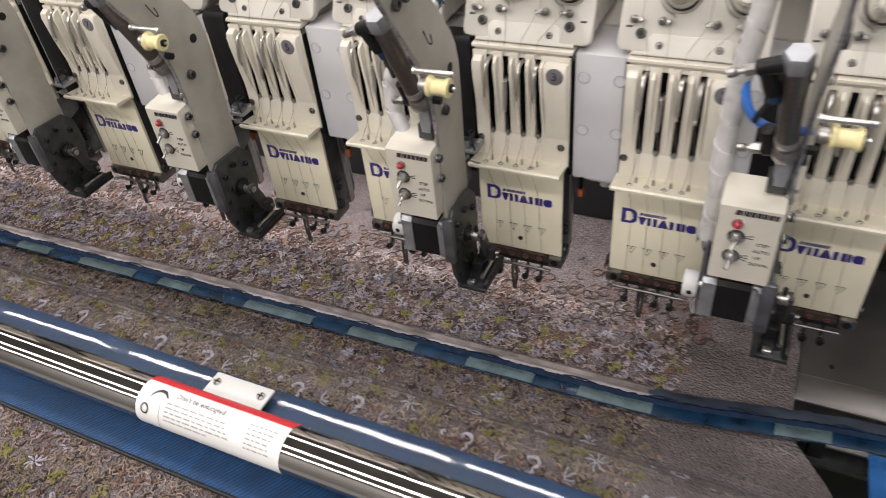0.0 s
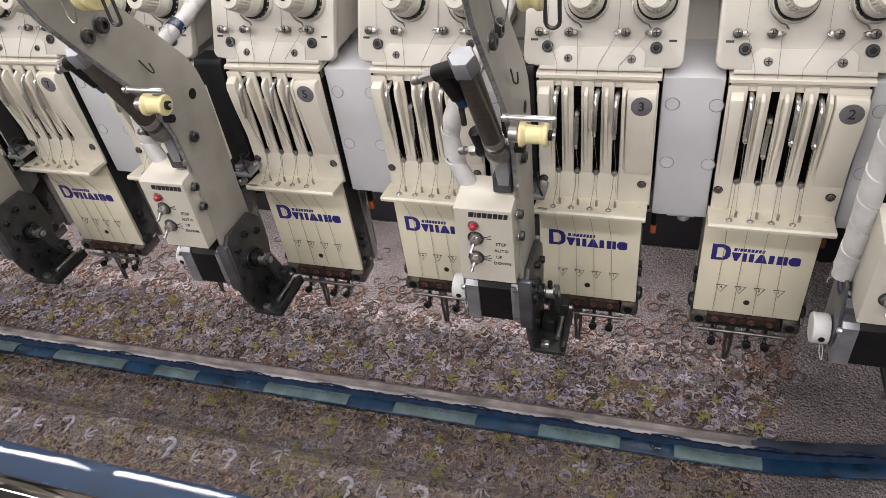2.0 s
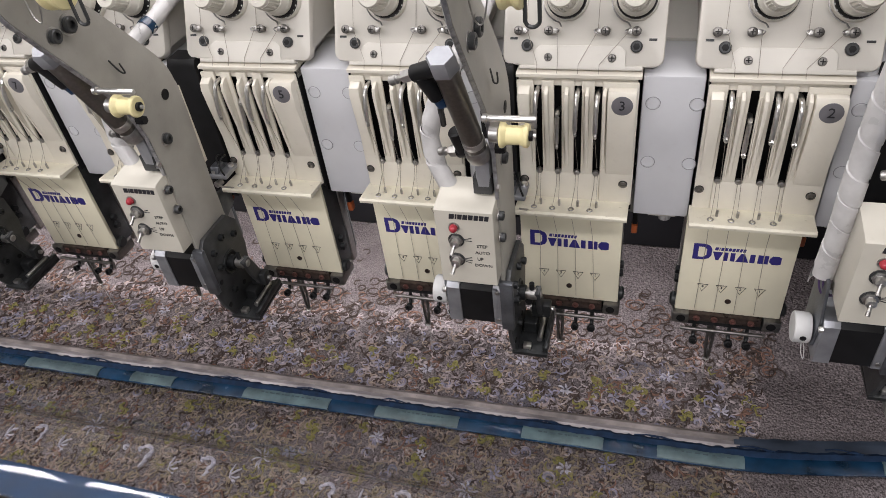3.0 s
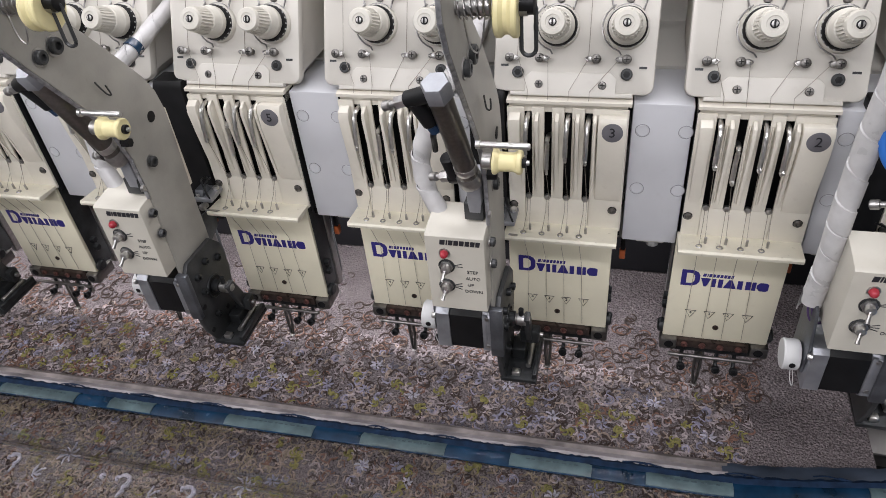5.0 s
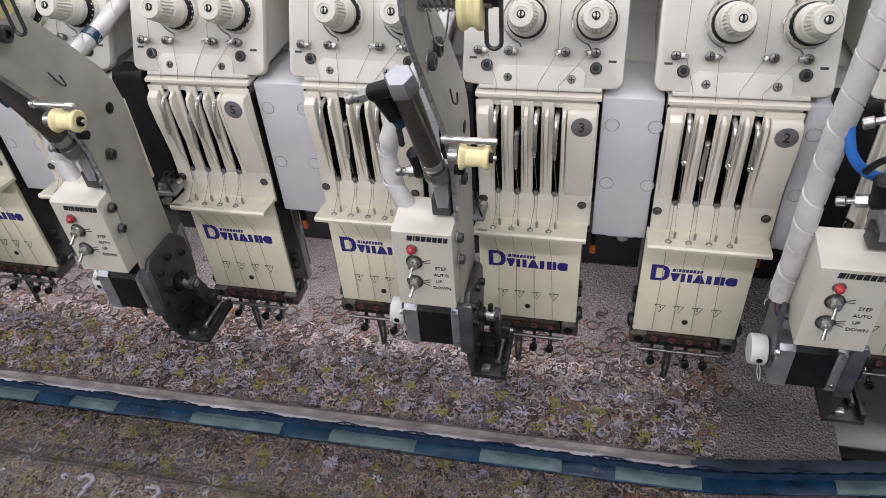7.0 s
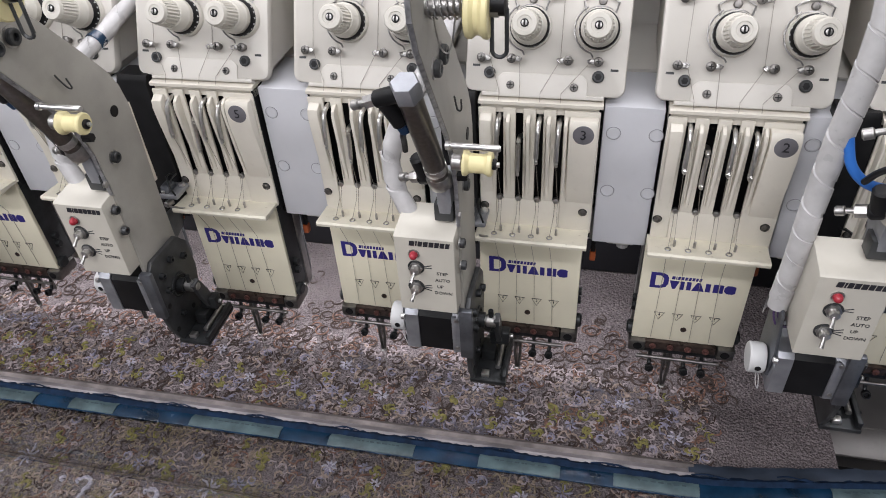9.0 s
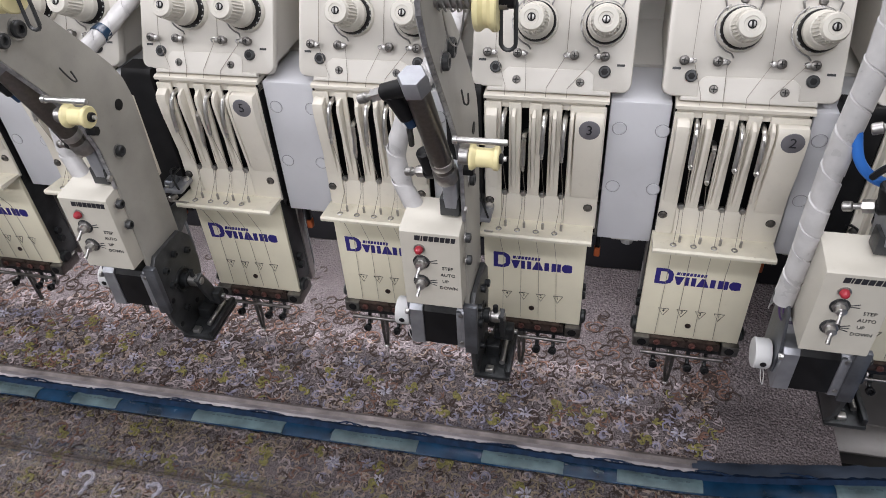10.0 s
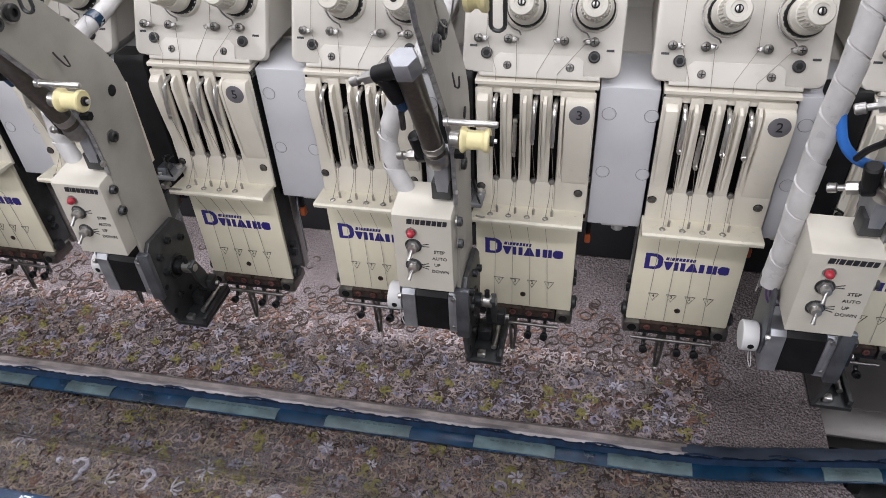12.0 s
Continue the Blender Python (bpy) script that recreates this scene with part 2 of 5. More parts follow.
def lathe(profile, origin, direction, seg=20, bm=None):
    """Turns (radius, height) about an axis from origin along direction."""
    bm = bm or B()
    d = Vector(direction).normalized()
    q = Vector((0, 0, 1)).rotation_difference(d).to_matrix()
    o = Vector(origin)
    rings = []
    for r, h in profile:
        rings.append([bm.verts.new(o + q @ Vector((max(r, 1e-5) * math.cos(2 * math.pi * i / seg), max(r, 1e-5) * math.sin(2 * math.pi * i / seg), h))) for i in range(seg)])
    for ra, rb in zip(rings, rings[1:]):
        for i in range(seg):
            bm.faces.new((ra[i], ra[(i + 1) % seg], rb[(i + 1) % seg], rb[i]))
    bm.faces.new(rings[0][::-1])
    bm.faces.new(rings[-1])
    return bm


def rod(p0, p1, r, seg=12, bm=None, r2=None, bev=0.0):
    d = Vector(p1) - Vector(p0)
    h = d.length
    r2 = r if r2 is None else r2
    prof = [(r, 0), (r2, h)] if not bev else [(r - bev, 0), (r, bev), (r2, h - bev), (r2 - bev, h)]
    return lathe(prof, p0, d, seg, bm)


def sweep(pts, r, sides=8, bm=None, closed=False):
    bm = bm or B()
    pts = [Vector(p) for p in pts]
    n = len(pts)
    rings = []
    up = Vector((0.13, 0.21, 0.97))
    for i, p in enumerate(pts):
        a = pts[(i - 1) % n] if closed else pts[max(0, i - 1)]
        c = pts[(i + 1) % n] if closed else pts[min(n - 1, i + 1)]
        d = (c - a).normalized()
        s = d.cross(up)
        s = s.normalized() if s.length > 0.05 else d.cross(Vector((1, 0, 0))).normalized()
        u = s.cross(d)
        rr = r[i] if isinstance(r, (list, tuple)) else r
        rings.append([bm.verts.new(p + rr * (math.cos(2 * math.pi * k / sides) * s + math.sin(2 * math.pi * k / sides) * u)) for k in range(sides)])
    for i in range(n if closed else n - 1):
        ra, rb = rings[i], rings[(i + 1) % n]
        for k in range(sides):
            bm.faces.new((ra[k], ra[(k + 1) % sides], rb[(k + 1) % sides], rb[k]))
    if not closed:
        bm.faces.new(rings[0][::-1])
        bm.faces.new(rings[-1])
    bmesh.ops.recalc_face_normals(bm, faces=bm.faces)
    return bm


def smooth_path(pts, per=8):
    pts = [Vector(p) for p in pts]
    res = []
    for i in range(len(pts) - 1):
        p0, p1, p2, p3 = pts[max(0, i - 1)], pts[i], pts[i + 1], pts[min(len(pts) - 1, i + 2)]
        for k in range(per):
            t = k / per
            res.append(0.5 * ((2 * p1) + (p2 - p0) * t + (2 * p0 - 5 * p1 + 4 * p2 - p3) * t * t + (3 * p1 - p0 - 3 * p2 + p3) * t ** 3))
    return res + [pts[-1]]


def ring(centre, normal, R, r, seg=16, sides=6, bm=None):
    q = Vector((0, 0, 1)).rotation_difference(Vector(normal).normalized()).to_matrix()
    return sweep([Vector(centre) + q @ Vector((R * math.cos(2 * math.pi * i / seg), R * math.sin(2 * math.pi * i / seg), 0)) for i in range(seg)], r, sides, bm, True)


def words(body, size, x, y, z, bm=None, slant=0.0):
    """Letters that face -y, centred at x, z."""
    cu = bpy.data.curves.new("letters", "FONT")
    cu.body, cu.size, cu.extrude, cu.align_x, cu.align_y, cu.shear, cu.resolution_u = body, size, 0.0002, "CENTER", "CENTER", slant, 2
    ob = new("letters", cu)
    bpy.context.view_layer.update()
    me = bpy.data.meshes.new_from_object(ob.evaluated_get(bpy.context.evaluated_depsgraph_get()))
    bpy.data.objects.remove(ob)
    bpy.data.curves.remove(cu)
    me.transform(Matrix.Translation((x, y, z)) @ Matrix.Rotation(radians(90), 4, "X"))
    bm = bm or B()
    bm.from_mesh(me)
    bpy.data.meshes.remove(me)
    return bm


def screw_head(x, y, z, r=0.004, h=0.0025, facing=(0, -1, 0), bm=None):
    """A domed head with a crossed recess made of two low bars."""
    bm = lathe([(r, 0), (r, h * 0.5), (r * 0.8, h), (r * 0.25, h * 1.1)], (x, y, z), facing, 12, bm)
    return bm


def hexagon(x, y, z, r, h, facing, bm=None):
    return lathe([(r, 0), (r, h * 0.85), (r * 0.88, h)], (x, y, z), facing, 6, bm)


# ---- the hall ----
BED = 0.788            # top of the cloth
solid("floor", box(-4.5, 3.5, -3.2, 3.2, -0.1, 0.0), FLOORM, "grey concrete workshop floor", "floor", "structure")
solid("ceiling", box(-4.5, 3.5, -3.2, 3.2, 3.0, 3.1), WALLP, "plain off-white workshop ceiling", "ceiling", "structure")
solid("wall_north", box(-4.5, 3.5, 3.2, 3.35, -0.1, 3.1), WALLP, "plain off-white workshop wall", "wall", "structure")
solid("wall_south", box(-4.5, 3.5, -3.35, -3.2, -0.1, 3.1), WALLP, "plain off-white workshop wall", "wall", "structure")
solid("wall_west", box(-4.65, -4.5, -3.35, 3.35, -0.1, 3.1), WALLP, "plain off-white workshop wall", "wall", "structure")
solid("wall_east", box(3.5, 3.65, -3.35, 3.35, -0.1, 3.1), WALLP, "plain off-white workshop wall", "wall", "structure")
for ly in (-2.5, -1.25, 0.36):
    lamp = thing("ceiling_lamp", (-1.2, ly, 2.88), "long white tube lamp under the ceiling", "lamp", "ceiling lamps")
    part("housing", box(-4.05, 1.65, ly - 0.09, ly + 0.09, 2.88, 2.96, 0.01), WHITEP, lamp)
    part("bracket", box(-1.22, -1.18, ly - 0.02, ly + 0.02, 2.96, 3.0), STEEL, lamp)

# ---- bed, beam and dark space behind ----
bed = thing("machine_bed", (-0.7, 0.2, 0.0), "long steel sewing bed with a rounded front edge", "machine")
prof = [(-0.004, 0.762)] + [(0.006 - 0.022 * math.sin(a), 0.762 + 0.018 * (1 - math.cos(a)) * 0.5 + 0.009) for a in (0.4, 0.9, 1.4)] + [(-0.012, 0.777), (-0.002, 0.782), (0.42, 0.782), (0.42, 0.74), (-0.004, 0.74)]
part("table_plate", prism(prof, "x", -2.1, 0.95), SHEET, bed)
# dark plate added in place of the shaded gap below the front edge
part("dark_gap_plate", box(0.36, 0.95, -0.075, -0.02, 0.715, 0.722, 0.001), DARKGREY, bed)
part("rail", rod((-2.0, -0.045, 0.742), (0.93, -0.045, 0.742), 0.010, 14), BRIGHT, bed)
part("rail_block", box(0.455, 0.475, -0.065, -0.022, 0.722, 0.765, 0.002), BLACK, bed)
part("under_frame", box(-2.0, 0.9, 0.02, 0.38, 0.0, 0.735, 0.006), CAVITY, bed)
# low step added to give the reflection boundary on the bed a shape
part("reflection_step", box(0.30, 0.95, 0.034, 0.30, 0.782, 0.7850, 0.0008), SHEET, bed, "raised steel plate whose edge stands for a reflection boundary")
for wx in (0.40, 0.47, 0.62):
    part("bolt", screw_head(wx, 0.060, 0.785, 0.004, 0.002, (0, 0, 1)), DARK, bed)

beam = thing("machine_beam", (-0.7, 0.4, 0.0), "grey painted beam that carries the sewing heads", "machine")
part("beam_body", prism([(0.10, 1.10), (0.55, 1.10), (0.55, 1.75), (0.25, 1.75), (0.215, 1.30), (0.205, 1.286), (0.10, 1.274)], "x", -2.1, 0.75, 0.003), BEAM, beam)
# these two boxes stand in for the shaded space behind the heads
part("back_shade_cover", box(-2.1, 0.75, 0.305, 0.44, 0.792, 1.10, 0.004), CAVITY, beam)
part("lower_shade_cover", box(-2.1, 0.75, 0.205, 0.304, 0.995, 1.10, 0.008), CAVITY, beam)
# added out of view to keep the work light's reflection off the film
part("light_blocker", box(-1.84, 0.40, 0.068, 0.072, 1.047, 1.099, 0.001), BEAM, beam)
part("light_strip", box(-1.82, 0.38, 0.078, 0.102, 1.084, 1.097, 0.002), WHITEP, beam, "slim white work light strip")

# ---- one sewing head at x = 0 ----
HEADZ = 0.90


def build_head():
    h = thing("sewing_head", (0, 0.02, HEADZ), "cream four-needle embroidery head with slotted thread cover", "sewing head", "row of sewing heads")
    # tension box: its face leans back
    def lean(bm):
        bmesh.ops.rotate(bm, cent=(0, 0.010, 1.2895), matrix=Matrix.Rotation(radians(-26), 3, "X"), verts=bm.verts)
        return bm

    def leant(*p):
        return Vector((0, 0.010, 1.2895)) + Matrix.Rotation(radians(-26), 3, "X") @ (Vector(p) - Vector((0, 0.010, 1.2895)))

    r = 0.010
    corner = lambda cx, cz, a0: [(cx + r * math.cos(radians(a0 + k * 22.5)), cz + r * math.sin(radians(a0 + k * 22.5))) for k in range(5)]
    out = corner(-0.066, 1.2925, 180) + corner(0.0835, 1.2920, 270) + [(0.0935, 1.56), (-0.076, 1.56)]
    part("tension_box", lean(prism(out, "y", 0.010, 0.024, 0.003)), BOXW, h)
    part("box_body", prism([(0.020, 1.2875), (0.165, 1.2875), (0.235, 1.53), (0.136, 1.53)], "x", -0.0735, 0.0905, 0.002), BOXW, h)
    part("tension_box_tab", lean(prism([(-0.057, 1.2785), (0.073, 1.2785), (0.073, 1.2830), (0.055, 1.2830), (0.055, 1.298), (0.049, 1.3035), (-0.035, 1.3035), (-0.041, 1.298), (-0.041, 1.2830), (-0.057, 1.2830)], "y", 0.0085, 0.018, 0.0012)), BOXW, h)
    part("tab_gap", box(-0.057, 0.073, 0.03, 0.10, 1.262, 1.286), BEAM, h)
    for x in (-0.049, 0.065):
        bm = lathe([(0.0062, 0), (0.0062, 0.003), (0.005, 0.004), (0.0032, 0.004), (0.003, 0.001)], (x, 0.010, 1.303), (0, -1, 0), 16)
        sb = part("socket_bolt", lean(bm), DARKGREY, h)
        part("hex_socket", lean(lathe([(0.0036, 0), (0.0036, 0.0042), (0.0032, 0.0043)], (x, 0.010, 1.303), (0, -1, 0), 6)), BLACK, sb)
    for x in (-0.026, 0.041):
        sc = part("screw", lean(screw_head(x, 0.0085, 1.291, 0.0044, 0.002)), RODM, h)
        bm = box(x - 0.0028, x + 0.0028, 0.0055, 0.0070, 1.2905, 1.2915)
        box(x - 0.0005, x + 0.0005, 0.0055, 0.0070, 1.2882, 1.2938, bm=bm)
        part("cross_recess", lean(bm), BLACK, sc)
    for x in (-0.064, 0.081):
        part("slot_mark", lean(box(x - 0.004, x + 0.004, 0.0094, 0.011, 1.3088, 1.3112)), DARKGREY, h)
    for x, z, s in ((-0.058, 1.318, 1), (-0.026, 1.318, 1), (0.033, 1.318, -1), (0.064, 1.318, -1), (-0.058, 1.3825, 1), (0.013, 1.3825, 1)):
        g = part("thread_guide", lean(lathe([(0.0036, 0), (0.0036, 0.006), (0.0050, 0.0062), (0.0049, 0.0085), (0.0034, 0.0096)], (x, 0.010, z), (0, -1, 0), 14)), RODM, h)
        bm = sweep(smooth_path([(x, 0.006, z), (x + s * 0.007, 0.003, z + 0.002), (x + s * 0.011, -0.001, z), (x + s * 0.008, -0.003, z - 0.003)], 4), 0.0008, 6)
        part("wire_hook", lean(bm), STEEL, g)
        part("guide_clip", lean(box(min(x + s * 0.004, x + s * 0.009), max(x + s * 0.004, x + s * 0.009), 0.0015, 0.0065, z - 0.0030, z + 0.0024, 0.0008)), STEEL, g)
        bm = box(x - 0.0026, x + 0.0026, 0.0000, 0.0012, z - 0.0005, z + 0.0005)
        box(x - 0.0005, x + 0.0005, 0.0000, 0.0012, z - 0.0026, z + 0.0026, bm=bm)
        part("cross_recess", lean(bm), BLACK, g)
    for kx in (-0.0085, 0.0620):
        kz = 1.3500

        def turned(profile, n=28):
            return lean(lathe(profile, (kx, 0.006, kz), (0, -1, 0), n))

        kn = part("tension_knob", turned([(0.0176, 0.010), (0.0184, 0.012), (0.0184, 0.0190), (0.0172, 0.0205), (0.0166, 0.0300), (0.0158, 0.0315), (0.0142, 0.0320), (0.0128, 0.0555), (0.0116, 0.0575), (0.0074, 0.0577), (0.0068, 0.0570)]), KNOB, h)
        bm = B()
        for k in range(24):
            a = 2 * math.pi * k / 24
            c, s2 = math.cos(a), math.sin(a)
            rod((kx + 0.0140 * c, -0.0265, kz + 0.0140 * s2), (kx + 0.0127 * c, -0.0475, kz + 0.0127 * s2), 0.0012, 5, bm)
        part("grip_rim", lean(bm), KNOB, kn)
        part("dial_ring", turned([(0.0196, 0.0), (0.0203, 0.003), (0.0203, 0.0090), (0.0186, 0.0114)]), BLACK, kn, "black ring with a numbered scale")
        part("base_collar", turned([(0.0222, -0.006), (0.0222, 0.001), (0.0214, 0.0026), (0.0190, 0.0028)]), KNOB, kn)
        bm = B()
        for k in range(20):
            a = 2 * math.pi * k / 20
            c, s2 = math.cos(a), math.sin(a)
            rod((kx + 0.0198 * c, 0.0000, kz + 0.0198 * s2), (kx + 0.0209 * c, 0.0000, kz + 0.0209 * s2), 0.0011, 5, bm)
        part("scale_print", lean(bm), WHITEP, kn)
        part("spindle", turned([(0.0040, 0.0560), (0.0040, 0.0582), (0.0036, 0.0584)], 16), BLACK, kn)
        part("spindle_end", turned([(0.0029, 0.0575), (0.0029, 0.0590), (0.0024, 0.0592)], 14), STEEL, kn)
        part("spindle_slot", lean(box(kx - 0.0009, kx + 0.0009, -0.0536, -0.0524, kz - 0.0028, kz + 0.0028)), BLACK, kn)
        arc = [(kx + 0.0270 * math.cos(radians(a)), 0.006, kz + 0.006 + 0.0270 * math.sin(radians(a))) for a in range(50, 131, 10)]
        arc += [(kx + 0.0205 * math.cos(radians(a)), 0.006, kz + 0.002 + 0.0205 * math.sin(radians(a))) for a in range(135, 44, -15)]
        part("spring_bracket", lean(sweep(arc, 0.0012, 6, closed=True)), STEEL, kn)
        part("bracket_screw", lean(screw_head(kx + 0.001, 0.010, kz + 0.0280, 0.0044, 0.004)), RODM, kn)
        wire = [(kx + 0.0250 * math.cos(radians(a)), 0.002, kz + 0.0250 * math.sin(radians(a))) for a in range(120, 256, 15)] + [(kx - 0.004, 0.0, kz - 0.028)]
        part("check_spring", lean(sweep(wire, 0.0009, 5)), STEEL, kn)
    # lip over the slotted cover
    part("cover_lip", prism([(0.000, 1.2722), (0.000, 1.2758), (0.003, 1.2768), (0.03, 1.2785), (0.03, 1.2722)], "x", -0.060, 0.0735, 0.0), COVER, h)
    # slotted cover
    slots = (-0.0365, -0.0145, 0.0075, 0.0293)
    hw = 0.0041
    fc = part("slotted_cover", box(-0.060, slots[0] - hw, 0.0, 0.004, 1.108, 1.268, 0.0015), COVER, h)
    for a, b in zip(slots, slots[1:]):
        part("cover_web", box(a + hw, b - hw, 0.0, 0.004, 1.150, 1.268, 0.0012), COVER, fc)
    part("cover_web", box(slots[3] + hw, 0.0715, 0.0, 0.004, 1.108, 1.268, 0.0015), COVER, fc)
    part("cover_foot", box(slots[0] - hw, slots[3] + hw, 0.001, 0.005, 1.108, 1.150, 0.0012), COVER, fc)
    part("cover_header", box(-0.060, 0.0715, 0.0055, 0.020, 1.2605, 1.2725), COVER, fc)
    # black block close behind the slots: their deep shade given as colour
    part("slot_shade_block", box(-0.0575, 0.069, 0.026, 0.095, 1.08, 1.27), BLACK, h, "black block for the shaded inside of the thread cover")
    part("side_cheek", prism([(0.004, 1.10), (0.10, 1.10), (0.10, 1.27), (0.004, 1.27)], "x", 0.0695, 0.0715), BLACK, h)
    part("side_cheek", prism([(0.004, 1.10), (0.10, 1.10), (0.10, 1.27), (0.004, 1.27)], "x", -0.060, -0.058), BLACK, h)
    fin = [(0.001, 1.152), (0.001, 1.262), (-0.004, 1.2625), (-0.0115, 1.258), (-0.0135, 1.250), (-0.011, 1.225), (-0.006, 1.190), (-0.002, 1.165)]
    for a in (slots[0] + 0.0106, slots[1] + 0.0106, slots[2] + 0.0106):
        part("rib", prism(fin, "x", a - 0.0021, a + 0.0021, 0.0009), COVER, h)
        part("rib_ledge", box(a - 0.0048, a - 0.0034, -0.003, 0.001, 1.160, 1.256, 0.0005), COVER, h)
    part("rib", prism(fin, "x", -0.0570, -0.0440, 0.0015), COVER, h)
    part("rib", prism(fin, "x", 0.0345, 0.0385, 0.0012), COVER, h)
    pad = [(0.001, 1.150), (0.001, 1.2625), (-0.010, 1.2625), (-0.0145, 1.256), (-0.0145, 1.232), (-0.006, 1.185), (-0.0025, 1.156)]
    part("raised_pad", prism(pad, "x", 0.0400, 0.0700, 0.0016), COVER, h)
    for x in (-0.0545, 0.061):
        bm = lathe([(0.0044, 0), (0.0044, 0.0015), (0.0036, 0.003), (0.002, 0.0033), (0.0018, 0.002)], (x, 0.0, 1.1385), (0, -1, 0), 14)
        sc = part("screw", bm, RODM, h)
        part("screw_rim", ring((x, -0.0004, 1.1385), (0, 1, 0), 0.0047, 0.0006, 14, 5), BLACK, sc)
    for i, s in enumerate(slots):
        z = (1.219, 1.192, 1.218, 1.216)[i]
        y = (-0.018, -0.004, -0.018, -0.018)[i]
        bm = sweep(smooth_path([(s, 0.024, z + 0.030), (s, 0.008, z + 0.038), (s - 0.0003, y * 0.5, z + 0.036), (s - 0.0008, y + 0.002, z + 0.020), (s - 0.0012, y, z)], 4), 0.0027, 8)
        part("take_up_lever", bm, BRIGHT, h)
        part("lever_eye", ring((s - 0.001, y, z - 0.0025), (1, 0.3, 0), 0.0032, 0.0016, 12, 6), BRIGHT, h)
        part("slot_bush", lathe([(0.0036, 0), (0.0036, 0.004), (0.0025, 0.0045)], (s, 0.004, 1.1505), (0, -1, 0), 12), STEEL, h)
        pts = [(s - 0.001, -0.002, 1.150), (s - 0.001, -0.006, 1.135), (s - 0.0035, -0.024, 1.1155)]
        part("thread", sweep(pts, 0.00035, 4), THREAD, h)
        part("thread", sweep([(s - 0.001, y, z - 0.004), (s + 0.0025, -0.004, 1.150), (s + 0.003, -0.017, 1.116)], 0.00035, 4), THREAD, h)
        part("thread", sweep([(s - 0.004, -0.024, 1.111), (s - 0.0005, -0.0018, 1.055), (s + (0.002 * (i - 1)), -0.0014, 0.95)], 0.00032, 4), THREAD, h)
        gx = (-0.057, -0.026, 0.033, 0.064)[i]
        part("thread", sweep([leant(gx + (0.009 if i < 2 else -0.009), 0.003, 1.316), leant(s - 0.001, 0.0075, 1.284), (s - 0.001, 0.000, 1.2775)], 0.00032, 4), THREAD, h)
    part("thread", sweep([leant(0.024, 0.008, 1.53), leant(0.025, 0.0075, 1.320)], 0.00035, 4), THREAD, h)
    part("thread", sweep([leant(-0.049, 0.003, 1.381), leant(-0.050, 0.006, 1.320)], 0.00035, 4), THREAD, h)
    # guide shelf
    sh = part("guide_shelf", prism([(0.004, 1.1085), (0.004, 1.1120), (-0.030, 1.1145), (-0.0335, 1.1150), (-0.0355, 1.1125), (-0.0345, 1.1085), (-0.031, 1.1080)], "x", -0.0625, 0.0695, 0.0), SHELF, h)
    for s in slots:
        part("eyelet", ring((s - 0.0035, -0.024, 1.1148), (0, 0, 1), 0.0030, 0.0008, 12, 5), STEEL, sh)
        part("guide_post", rod((s + 0.0035, -0.016, 1.112), (s + 0.0035, -0.016, 1.1215), 0.0016, 8), STEEL, sh)
    # lower case and front plate
    part("lower_case", box(-0.060, 0.062, 0.006, 0.070, 0.942, 1.108, 0.003), DARKGREY, h, "dark grey side of the lower case")
    lp = part("front_plate", box(-0.0625, 0.0645, 0.0, 0.006, 0.945, 1.108, 0.0012), PLATE, h, "pale yellowish front plate with navy lettering blocks")
    # the maker's mark as plain blocks
    dd = [(-0.0505, 1.0345), (-0.0505, 1.0590), (-0.037, 1.0590), (-0.0315, 1.0562), (-0.0290, 1.0515), (-0.0290, 1.0420), (-0.0315, 1.0372), (-0.037, 1.0345)]
    hole = [(-0.0445, 1.0390), (-0.0445, 1.0545), (-0.0385, 1.0545), (-0.0350, 1.0510), (-0.0350, 1.0425), (-0.0385, 1.0390)]
    part("big_mark", prism(dd, "y", -0.0006, 0.0002), NAVY, lp)
    part("mark_gap", prism(hole, "y", -0.0009, 0.0002), PLATE, lp)
    x = -0.0278
    lo, hi = 1.0352, 1.0480
    for w, shape in ((0.0115, "wedge"), (0.0130, "slab"), (0.0145, "peak"), (0.0150, "slab"), (0.0045, "slab"), (0.0130, "bow")):
        e = x + w
        if shape == "wedge":
            out = [[(x, hi), (x + w * 0.36, lo), (x + w * 0.64, lo), (e, hi)]]
        elif shape == "slab":
            cuts = ((0, 1),) if w < 0.006 else ((0, 0.38), (0.60, 1))
            out = [[(x + w * a, lo), (x + w * b, lo), (x + w * b, hi), (x + w * a, hi)] for a, b in cuts]
        elif shape == "peak":
            out = [[(x, lo), (e, lo), (x + w * 0.64, hi), (x + w * 0.36, hi)]]
        else:
            out = [[(e, hi - 0.0015), (x + w * 0.75, hi), (x + w * 0.25, hi), (x, hi - 0.004), (x, lo + 0.004), (x + w * 0.25, lo), (x + w * 0.75, lo), (e, lo + 0.0015)]]
        for o in out:
            part("small_mark", prism(o, "y", -0.0006, 0.0002), NAVY, lp)
        x = e + 0.0011
    x = -0.0262
    for w in (0.0045, 0.0018, 0.0038, 0.0040, 0.0040, 0.0038, 0.0038, 0.0036, 0.0036):
        part("name_bar", prism([(x, 1.0505), (x + w - 0.0008, 1.0505), (x + w, 1.0550), (x + 0.0008, 1.0550)], "y", -0.0005, 0.0002), NAVY, lp)
        x += w + 0.0003
    for i, tx in enumerate((-0.033, -0.0108, 0.0115, 0.0338)):
        tri = [(tx - 0.0062, -0.0003, 0.9935), (tx + 0.0062, -0.0003, 0.9935), (tx, -0.0003, 0.9815)]
        tm = part("triangle_mark", sweep(tri, 0.00055, 4, closed=True), INK, lp)
